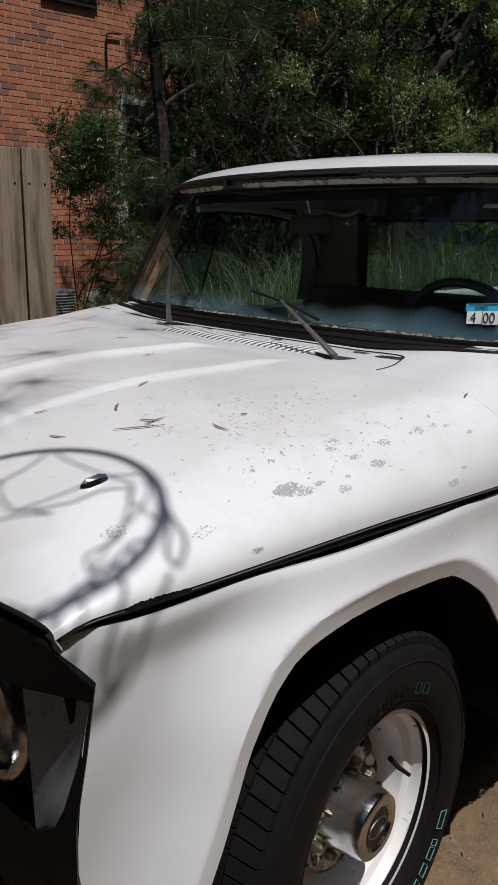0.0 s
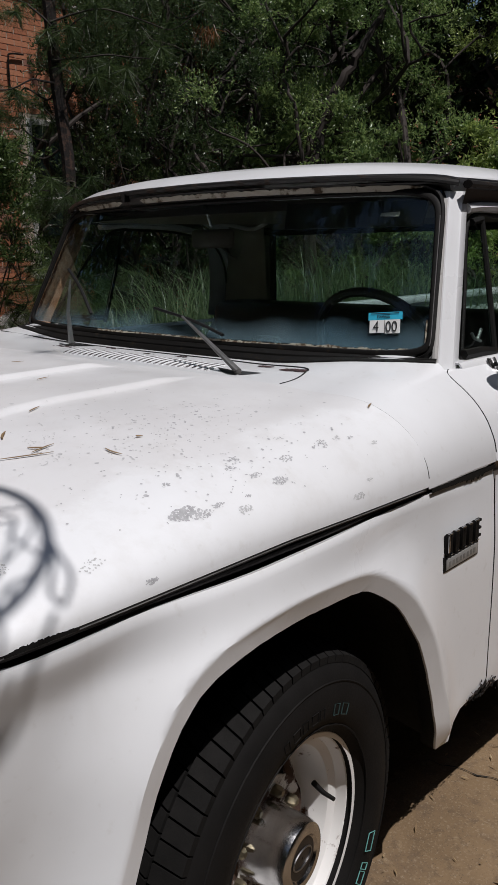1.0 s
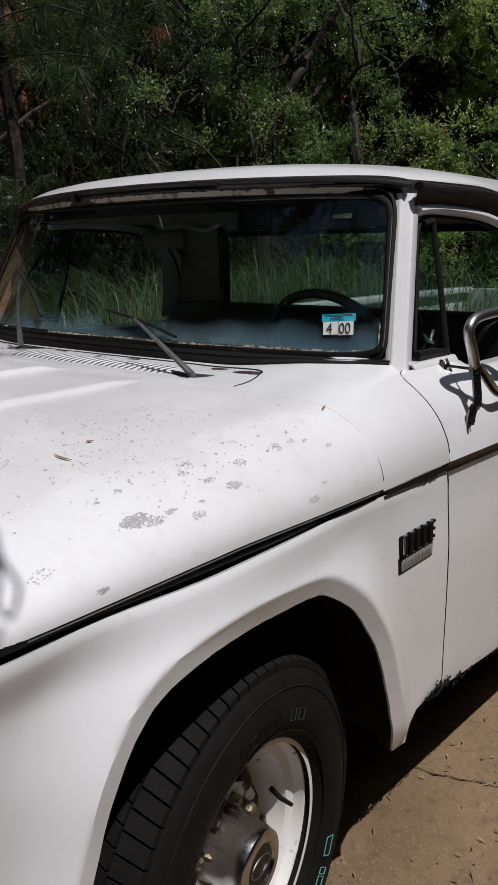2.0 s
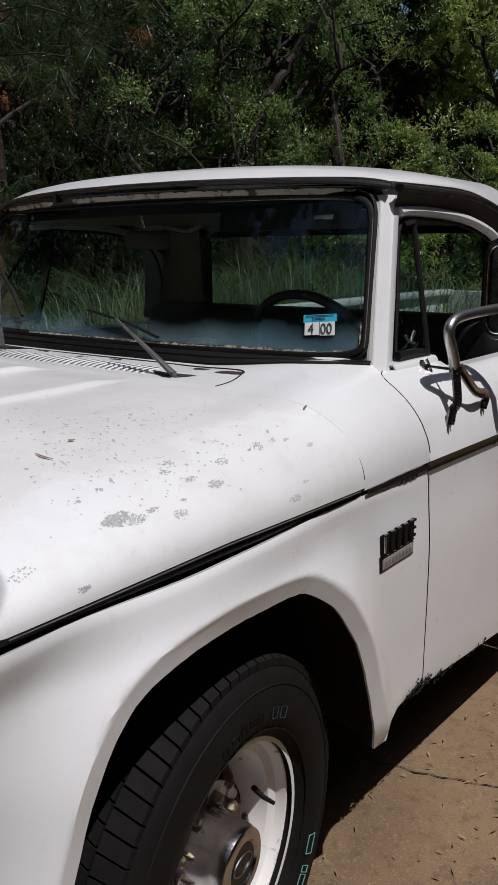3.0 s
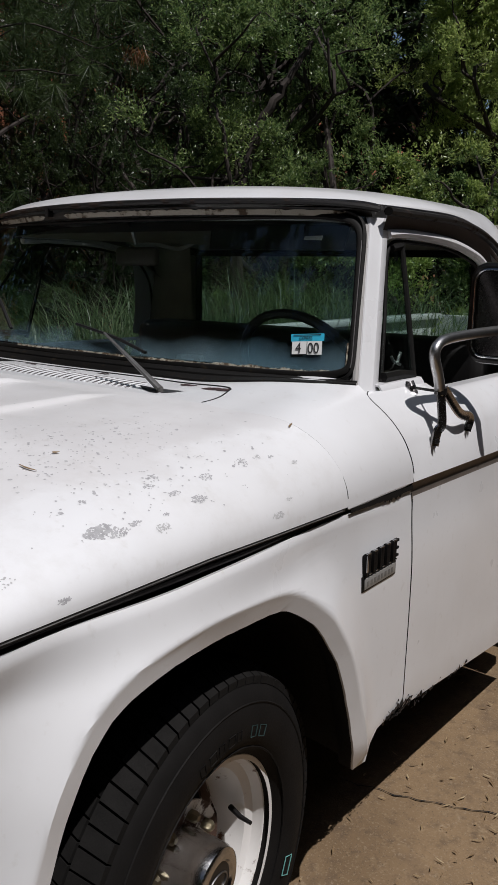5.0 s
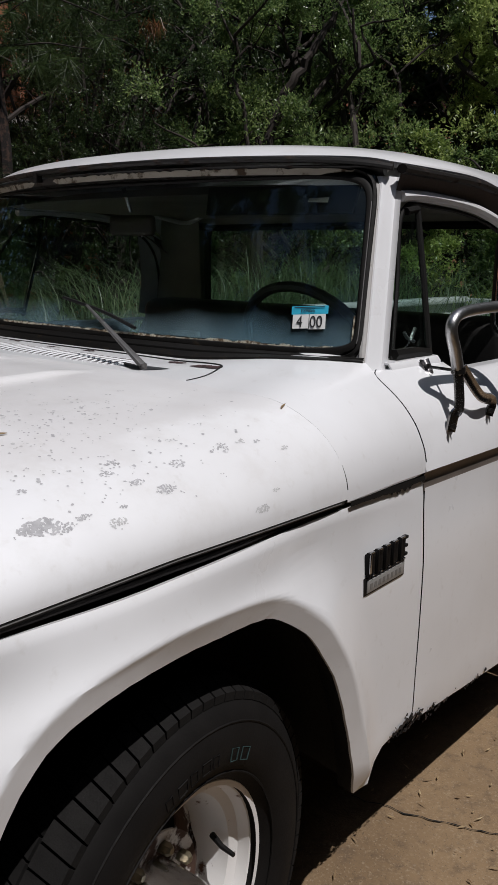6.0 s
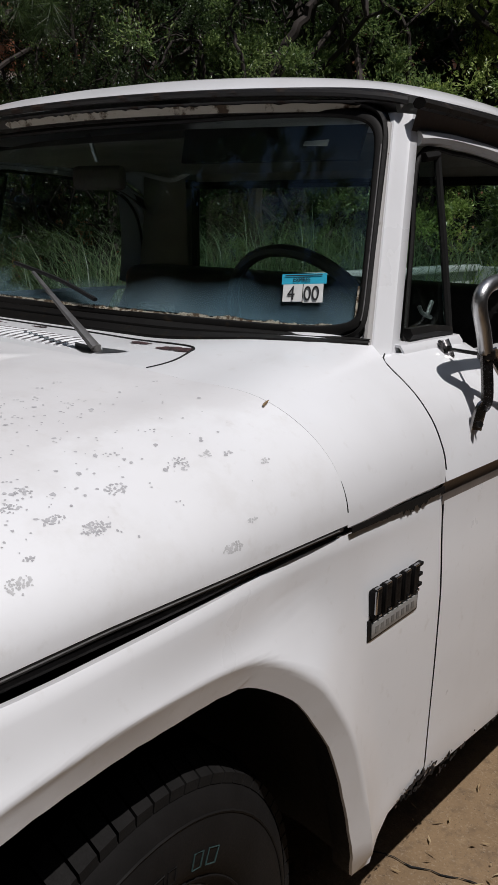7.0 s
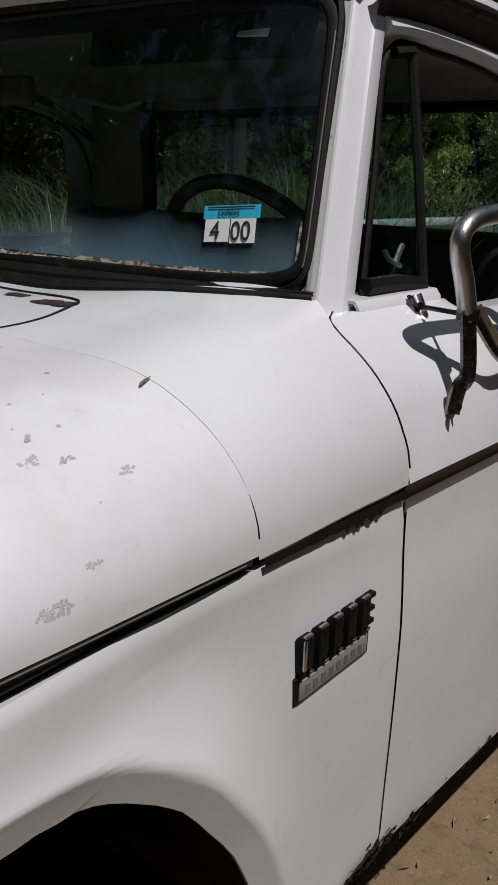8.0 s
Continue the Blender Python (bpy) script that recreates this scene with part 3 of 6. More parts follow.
def fender_x(p, gap):
    lip = flange(p.y)
    fall = min(max((gap - lip) / (0.125 if p.y < 0.2 else 0.105), 0.0), 1.0)
    rear = ss(-0.30, 0.15, p.y)
    waist = 0.016 * ss(-0.64, -0.36, p.y) * ss(0.33, 0.10, p.y) * ss(0.55, 0.75, p.z)
    flare = (0.056 - 0.028 * rear) * (1 - fall) ** 1.8 - (0.009 + 0.005 * rear) * (1 - min(gap / lip, 1.0)) + 0.0015 - waist
    nose = 0.020 * ss(-0.38, -0.72, p.y) ** 2 + 0.046 * ss(0.96, 0.36, p.z) * ss(-0.40, -0.58, p.y) * ss(0.02, 0.10, gap)
    below = belt_z(p.y) - belt_gap(p.y) - p.z
    nose -= 0.016 * ss(0.085, 0.0, below) * ss(0.30, 0.05, p.y) * ss(-0.69, -0.60, p.y) - 0.003 * ss(0.004, 0.0, below)
    return side_x(p.z) - nose + flare * ss(0.30, 0.46, p.z) + 0.001


for m in (1, -1):
    rows = []
    for ring in range(19):
        s = ring / 18
        row = []
        for a, b in zip(inner, outer):
            far = (b - a).length
            lip = flange(a.y)
            near = min(lip * (0.0, 0.86, 1.0)[min(ring, 2)] + max(ring - 2, 0) / 16 * (far - lip) * (0.35 + 0.65 * max(ring - 2, 0) / 16), far) if far > 0.06 else far * s
            p = a.lerp(b, near / far)
            row.append((m * fender_x(p, min((p - q).length for q in edge_of_arch)), p.y, p.z))
        rows.append(row)
    lip_edge = rows[0]
    rows.insert(0, [(x - m * 0.005, y, z) for x, y, z in lip_edge])
    under_lip = [[(x - m * d, y * g, 0.36 + (z - 0.36) * g) for x, y, z in lip_edge] for d, g in ((0.0045, 1.0), (0.020, 1.003), (0.040, 1.012))]
    part("arch_lip", sheet(under_lip), BLACK, truck, "dark inner edge of the wheel arch")
    rows.append([(x - m * 0.012, y + (0.012 if y < -0.60 else 0.0), z - 0.004) for x, y, z in rows[-1]])
    fender = part("fender", sheet(rows), WHITE_LOW, truck, "white front fender, rusted at its foot")
    if m == 1:
        near_fender = fender
    well = [[(m * (0.965 - d), q.y * g, 0.36 + (q.z - 0.36) * g) for q in inner] for d, g in ((0.0, 1.06), (0.10, 1.10), (0.42, 1.10), (0.46, 0.05))]
    part("wheel_well", sheet(well), SOOT, truck)
    # dark channel between hood edge and fender
    chan = [[(m * (belt_x(y) - d), y, belt_z(y) - e) for y in np.linspace(-0.69, 0.606, 60)] for d, e in ((0.050, 0.008), (0.030, 0.0115), (0.030, 0.030), (0.040, 0.044), (0.06, 0.052))]
    part("belt_channel", sheet(chan), BLACK, truck, "dark gap under the hood edge")
    jamb = [[(m * (side_x(z) - d), y, z) for z in np.linspace(0.45, 0.965, 12)] for y, d in ((0.585, 0.010), (0.598, 0.004), (0.618, 0.004), (0.630, 0.010))]
    part("door_jamb", sheet(jamb), BLACK, truck, "dark gap behind the door seam")
    run = [-0.69 + 1.29 * k / 63 for k in range(64)]
    tr = [(m * (belt_x(y) - 0.014), y, belt_z(y) - belt_gap(y) * 0.78) for y in run]
    part("belt_strip", tube(tr, [min(0.0075, belt_gap(y) * 0.22) * (0.45 + 0.55 * ss(-0.50, -0.30, y) * ss(0.16, 0.06, y)) for y in run], 8), STRIP_GREY, truck, "worn black rubber strip")
# torn rubber standing out over the hood's edge
rng = random.Random(6)
rows = [[], []]
for k, y in enumerate(np.linspace(-0.605, -0.505, 44)):
    tall = 0.0035 * min(1.0, k / 8, (43 - k) / 16) * rng.uniform(0.35, 1.0)
    rows[0].append((belt_x(y) + 0.0012, y, belt_z(y) - 0.0040))
    rows[1].append((belt_x(y) + 0.0012 - tall * 0.35, y + rng.uniform(-0.001, 0.001), belt_z(y) + tall))
part("torn_rubber", slab(rows, 0.001), RUBBER, truck, "torn black rubber edge", smooth=False)

rng = random.Random(26)
rows = [[], []]
for k, y in enumerate(np.linspace(0.328, 0.602, 80)):
    hang = 0.0015 + 0.0022 * rng.random() * ss(0.36, 0.44, y) + (0.008 * rng.random() if 0.47 < y < 0.545 else 0.0)
    rows[0].append((belt_x(y) + 0.0010, y, belt_z(y) - 0.0055))
    rows[1].append((belt_x(y) + 0.0016, y, belt_z(y) - belt_gap(y) - hang + 0.004))
part("torn_rubber", slab(rows, 0.001), RUBBER, truck, "torn black rubber edge", smooth=False)

# rust holes at the foot of fender and door
rng = random.Random(37)
bm = bmesh.new()
for cy, cz, sy, sz, n in ((0.580, 0.455, 0.020, 0.009, 60), (0.553, 0.450, 0.018, 0.004, 30), (0.636, 0.449, 0.016, 0.006, 30), (0.68, 0.439, 0.02, 0.003, 12), (0.76, 0.428, 0.05, 0.003, 14), (0.92, 0.410, 0.06, 0.003, 12)):
    for _ in range(n):
        y, z, r = cy + rng.gauss(0, sy), cz + rng.gauss(0, sz), rng.uniform(0.002, 0.007)
        ring = [bm.verts.new((side_x(max(z, 0.455)) + 0.0055, y + r * rng.uniform(0.5, 1.3) * math.cos(a), z + r * rng.uniform(0.4, 1.0) * math.sin(a))) for a in [k * math.pi / 4 for k in range(8)]]
        bm.faces.new(ring)
tagged(part("rust_hole", bm, RUST_HOLE, truck, "black rust holes along the sill", smooth=False), kind="stuff")

# fender emblem: plain upright bars over a dark frame
emblem = new("emblem")
emblem.parent = truck
tagged(emblem, "chrome and black fender emblem")
e0 = Vector((0.9865, 0.377, 0.804))
bm = block((0, 0, 0), (0.006, 0.128, 0.034), 0.0015)
for lo, hi in (((0.006, 0.006, 0.005), (0.0085, 0.122, 0.029)),):
    plate = block(lo, hi, 0.001)
SHEAR = Matrix.Diagonal((1, 1.16, 1.0, 1))
for name, b, mat in (("frame", bm, BLACK), ("plate", plate, PLATE)):
    o = part(name, b, mat, emblem)
    o.matrix_world = Matrix.Translation(e0) @ SHEAR
for i in range(5):
    y = 0.004 + 0.0245 * i
    b = block((0, y, 0.040), (0.010, y + 0.020, 0.080), 0.002)
    block((0.003, y + 0.001, 0.036), (0.012, y + 0.0065, 0.083), 0.0015, b)
    block((0.004, y + 0.006, 0.074), (0.012, y + 0.017, 0.082), 0.0015, b)
    if i == 4:
        for zz in (0.042, 0.059, 0.076):
            block((0.002, y + 0.016, zz), (0.011, y + 0.027, zz + 0.006), 0.0012, b)
    o = part("letter_bar", b, FLAT_BLACK, emblem)
    o.matrix_world = Matrix.Translation(e0) @ SHEAR
    edges = [((0.008, y + 0.0025, 0.0815), (0.0128, y + 0.014, 0.0845)), ((0.006, y + 0.014, 0.0365), (0.0125, y + 0.018, 0.0405))]
    if i == 0:
        edges.append(((0.010, y + 0.001, 0.044), (0.0132, y + 0.0055, 0.0808)))
    for lo, hi in edges:
        o = part("bright_edge", block(lo, hi, 0.001), CHROME, emblem)
        o.matrix_world = Matrix.Translation(e0) @ SHEAR
for i in range(8):
    b = block((0.0085, 0.014 + 0.013 * i, 0.011), (0.0091, 0.021 + 0.013 * i, 0.022), 0)
    o = part("name_bar", b, NAME_GREY, emblem)
    o.matrix_world = Matrix.Translation(e0) @ SHEAR

# front: dark grille surround, headlamps, side lamps, bumper valance
face = new("grille")
face.parent = truck
tagged(face, "black grille surround with round headlamps")
bm = block((-0.94, -0.66, 0.60), (0.94, -0.60, 1.00), 0.01)
part("panel", bm, FLAT_BLACK, face)
for m in (1, -1):
    # flat black bezel round the lamp recess, standing forward of the panel
    out_ring = [(0.50, -0.738, 0.985), (0.80, -0.725, 0.992), (0.966, -0.706, 0.996), (0.9835, -0.654, 0.926), (0.985, -0.671, 0.83), (0.970, -0.680, 0.73), (0.960, -0.676, 0.65), (0.950, -0.666, 0.58), (0.50, -0.71, 0.58)]
    in_ring = [(0.50, -0.728, 0.915), (0.79, -0.716, 0.905), (0.852, -0.690, 0.884), (0.968, -0.650, 0.899), (0.960, -0.662, 0.83), (0.938, -0.678, 0.742), (0.920, -0.684, 0.705), (0.866, -0.686, 0.668), (0.50, -0.70, 0.65)]
    deep = [(x * 0.997, y + 0.035, z) for x, y, z in in_ring]
    rows = [[(m * (x - 0.012), y + 0.010, z) for x, y, z in out_ring], [(m * x, y, z) for x, y, z in out_ring], [(m * x, y, z) for x, y, z in in_ring], [(m * x, y, z) for x, y, z in deep]]
    part("surround", sheet(rows), FLAT_BLACK, face, "black lamp surround")
    rows = [[(m * (x0 + (x1 - x0) * k / 3), -0.683 + (y1 + 0.683) * k / 3, z) for k in range(4)] for x0, x1, y1, z in ((0.866, 0.874, -0.676, 0.671), (0.864, 0.919, -0.676, 0.705), (0.862, 0.937, -0.670, 0.742), (0.858, 0.958, -0.655, 0.83), (0.850, 0.967, -0.643, 0.897))]
    part("side_lamp_panel", slab(rows, 0.006), LAMP_GREY, face, "grey side lamp panel")
    part("panel_edge", tube([(m * 0.868, -0.672, 0.675), (m * 0.860, -0.673, 0.79), (m * 0.848, -0.674, 0.884)], 0.0045, 6), BRASS, face, "yellowed bright edge")
    bm = lathe([(0, 0.115), (-0.012, 0.112), (-0.02, 0.102), (-0.012, 0.094), (0.01, 0.092)], 40)
    bmesh.ops.transform(bm, matrix=pose(m * 0.735, -0.675, 0.80, 0, 0, 90), verts=bm.verts)
    part("lamp_ring", bm, STRAP, face)
    bm = lathe([(0, 0.0), (-0.001, 0.05), (0.006, 0.085), (0.02, 0.093)], 40)
    bmesh.ops.transform(bm, matrix=pose(m * 0.735, -0.688, 0.80, 0, 0, 90), verts=bm.verts)
    part("headlamp", bm, STRAP, face)
part("valance", block((-0.95, -0.67, 0.46), (0.95, -0.60, 0.60), 0.02), FLAT_BLACK, truck, "black valance under the grille")
part("bumper", block((-0.98, -0.90, 0.40), (0.98, -0.84, 0.56), 0.02), CHROME, truck, "chrome front bumper")

# ---- cab ----
RAKE = 0.49


def screen(x, z):
    """The windscreen's curved, raked face."""
    return screen_foot(x) + RAKE * (z - 1.185)


def screen_z0(x):
    return 1.211 - 0.004 * (abs(x) / 0.83) ** 2


SCREEN_TOP = 1.585
rows = []
for i in range(9):
    s = i / 8
    row = []
    for j in range(33):
        k = -1 + 2 * j / 32
        z = screen_z0(k * 0.8) + 0.012 + (SCREEN_TOP - screen_z0(k * 0.8) - 0.012) * s
        x = k * (0.812 - 0.082 * s)
        row.append((x, screen(x, z), z))
    rows.append(row)
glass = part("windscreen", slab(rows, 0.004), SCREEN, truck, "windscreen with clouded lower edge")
glass.visible_shadow = False


def screen_ring(grow, lift):
    """A closed line round the windscreen, with round corners."""
    pts, n = [], 240
    for q in range(n):
        a = 2 * math.pi * q / n
        c, s = math.cos(a), math.sin(a)
        u = math.copysign(abs(c) ** 0.15, c)
        v = math.copysign(abs(s) ** (0.20 if s > 0 else 0.13), s)
        s01 = (v + 1) / 2
        z0, z1 = screen_z0(u * 0.8) - grow, SCREEN_TOP + grow
        z = z0 + (z1 - z0) * s01
        x = u * (0.808 - 0.082 * s01 + grow * (1 - 0.6 * ss(0.90, 1.0, u)))
        pts.append(Vector((x, screen(x, z) - lift, z)))
    return pts + [pts[0], pts[1]]


seal = part("windscreen_seal", tube(screen_ring(0.001, 0.005), 0.0095, 8, flat=0.7, cap=False), SEAL, truck, "cracked black windscreen rubber")
part("seal_lip", tube(screen_ring(0.017, 0.003), 0.0085, 6, flat=0.6, cap=False), RUBBER, truck)
part("seal_bed", sheet([screen_ring(0.000, 0.004)[:-1], screen_ring(0.012, 0.001)[:-1], screen_ring(0.026, -0.004)[:-1]]), SEAL, truck, "flat rubber bed of the windscreen")
# the rubber's thin highlight, drawn as a pale tube
bead = sorted((p for p in screen_ring(0.012, 0.0125)[:-2] if p.x > 0.70 and 1.23 < p.z < 1.525), key=lambda p: p.z)
part("seal_highlight", tube(bead, 0.0013, 5), EDGE_LIGHT, truck, "thin highlight line painted on the rubber")


def foot_line(x):
    """Where the seal's lower lip meets the cowl."""
    return float(np.interp(abs(x), (0.0, 0.30, 0.45, 0.592, 0.70, 0.756, 0.80, 0.825), (0.484, 0.490, 0.495, 0.501, 0.514, 0.530, 0.566, 0.612)))


rows = []
for x in np.linspace(-0.825, 0.825, 100):
    x = float(x)
    top = Vector((x, screen(x, screen_z0(x) - 0.004) - 0.006, screen_z0(x) - 0.004))
    low = Vector((x, foot_line(x), upper(x, foot_line(x)) - 0.002))
    out = Vector((0, -0.45, 0.9))
    rows.append([top, *[top.lerp(low, s) + out * h for s, h in ((0.08, 0.003), (0.40, 0.0045), (0.47, 0.001), (0.54, 0.0045), (0.90, 0.005))], low])
part("seal_skirt", sheet(rows), SEAL, truck, "ribbed black rubber at the windscreen's foot")
# pale crust where the seal has dried at the foot
bm = bmesh.new()
rng = random.Random(3)
h = 0.003
for x in np.linspace(-0.30, 0.775, 420):
    z = screen_z0(x) + 0.0085
    h = min(max(h + rng.gauss(0, 0.0011), 0.0006), 0.0075 if x > 0.45 else 0.0035)
    a = 0.0016
    ring = [(x - a, z - 0.003), (x + a, z - 0.003), (x + a, z + h * rng.uniform(0.7, 1.0)), (x - a, z + h)]
    bm.faces.new([bm.verts.new((px, screen(px, pz) - 0.004, pz)) for px, pz in ring])
for z in np.linspace(1.232, 1.285, 34):
    w = rng.uniform(0.0, 0.002) * (1.30 - z) / 0.1
    x = 0.806 - 0.082 * (z - 1.19) / 0.39
    bm.faces.new([bm.verts.new((px, screen(px, pz) - 0.004, pz)) for px, pz in ((x - 0.0095 - w, z), (x - 0.006, z), (x - 0.006, z + 0.0017), (x - 0.0095 - w, z + 0.0017))])
part("seal_crust", bm, rusty("dried_sealant", (0.42, 0.39, 0.31), (0.12, 0.08, 0.045), 0.52, 70, 0.85), truck, "cream crust of old sealant", smooth=False)


# pillars: white outer post with an inner lip
def post_x(z):
    return 0.847 - 0.083 * (z - 1.18) / 0.38


def post_y(z):
    return 0.668 + 0.44 * (z - 1.18)


for m, mat in ((1, WHITE), (-1, PILLAR_RUST)):
    rows = []
    for k in range(13):
        z = 1.150 + 0.430 * k / 12
        x, y = post_x(z), post_y(z)
        rows.append([(m * px, py, z) for px, py in ((x - 0.040, y - 0.058), (x - 0.016, y - 0.054), (x - 0.010, y - 0.046), (x - 0.004, y - 0.026), (x + 0.001, y - 0.021), (x + 0.001, y + 0.004), (x - 0.003, y + 0.010), (x - 0.045, y + 0.016))])
    part("windscreen_pillar", sheet(rows), mat, truck, "white windscreen post" if m == 1 else "rust-stained windscreen post")
    # raised joint strip on the post
    strip = [(m * (post_x(z) - 0.026), post_y(z) - 0.057, z) for z in np.linspace(1.17, 1.56, 14)]
    # near strip: grey colour for the post's shaded white flank
    part("pillar_strip", tube(strip, 0.0075, 8), FLANK if m == 1 else PILLAR_RUST, truck)

# roof
def roof_front(x):
    return 0.645 + 0.165 * (abs(x) / 0.77) ** 2.2


ROOF_BACK = 1.84


def eave(y):
    """The drip rail's height along the side."""
    return 1.603 - 0.65 * max(0.0, y - 1.08) ** 2.66


rows = []
for i in range(31):
    s = i / 30
    row = []
    for j in range(49):
        k = across(-1 + 2 * j / 48)
        x = k * (0.775 - 0.022 * (1 - s) ** 6)
        y0, y1 = roof_front(x), ROOF_BACK - 0.05 * k ** 4
        y = y0 + (y1 - y0) * s
        edge = (1 - abs(k) ** 3) ** 0.5
        ends = min(1.0, (s / 0.30)) if s < 0.30 else min(1.0, (1 - s) / 0.22)
        ends = math.sqrt(max(0.0, 1 - (1 - ends) ** 2))
        base = 1.622 + 0.012 * (1 - k * k) + (eave(y) - 1.613) * abs(k) ** 20 - 0.02 * ss(0.80, 1.0, s)
        row.append((x, y, base + 0.053 * edge * ends))
    rows.append(row)
rows = [[(x, y + 0.004, z - 0.014) for x, y, z in rows[0]], *rows, [(x, y, z - 0.014) for x, y, z in rows[-1]]]
for row in rows:
    a, b = row[0], row[-1]
    row[:] = [(a[0] * 0.99, a[1], a[2] - 0.012), *row, (b[0] * 0.99, b[1], b[2] - 0.012)]
part("roof", sheet(rows), WHITE, truck, "white domed cab roof")
# drip rail round the roof's edge
rail = [(x, roof_front(x) - 0.012, 1.612 + 0.012 * (1 - (x / 0.775) ** 2) - 0.014 * (abs(x) / 0.765) ** 10) for x in np.linspace(-0.765, 0.765, 60)]
part("drip_rail", tube(rail, 0.0095, 8, flat=0.8), GUTTER, truck, "dark rusted front drip rail")
for m in (1, -1):
    side = [(m * (0.785 + 0.012 * ss(1.2, 1.7, y)), y, eave(y) - 0.009) for y in np.linspace(0.80, 1.76, 26)]
    part("drip_rail", tube(side, 0.013, 8, flat=0.8), GUTTER, truck, "dark side drip rail")
    # the brown here holds the drip rail's shade
    under = [[(m * (0.778 + a), y, eave(y) - b) for y in np.linspace(0.81, 1.74, 26)] for a, b in ((0.0, 0.012), (-0.010, 0.052), (-0.03, 0.057))]
    part("rail_shadow_panel", sheet(under), plain("brown_rail_shade", (0.085, 0.066, 0.058), 0.6), truck, "panel under the drip rail with its shade painted brown")
# header between windscreen and rail: dark panel with cream strips left on it
def header_at(x, a, b):
    return (x, roof_front(x) + a, 1.604 + 0.010 * (1 - (x / 0.775) ** 2) - b)


hdr = [[header_at(x, a, b) for x in np.linspace(-0.74, 0.74, 40)] for a, b in ((-0.004, 0.004), (0.006, 0.022), (0.035, 0.026))]
part("header", sheet(hdr), GUTTER, truck, "dark brown header panel")
rng = random.Random(23)
for x0, x1 in ((-0.69, -0.33), (-0.22, 0.70)):
    top, low = [], []
    for x in np.linspace(x0, x1, int((x1 - x0) * 90)):
        ends = min(1.0, (x - x0) / 0.02 + 0.3, (x1 - x) / (0.10 if x1 > 0 else 0.02) + 0.12)
        top.append(header_at(x, -0.0045, 0.0120 - 0.003 * ends + rng.choice((0, 0, 0, 0.0012, 0.003))))
        low.append(header_at(x, 0.0020, 0.0120 + 0.0115 * ends))
    part("header_strip", sheet([top, low]), HEADER, truck, "cream paint strip with rust at its edges", smooth=False)
part("rail_clip", tube([(-0.285, roof_front(0.285) - 0.014, 1.597), (-0.285, roof_front(0.285) - 0.016, 1.622)], 0.016, 8, flat=0.5), GUTTER, truck, "dark drip rail clip")

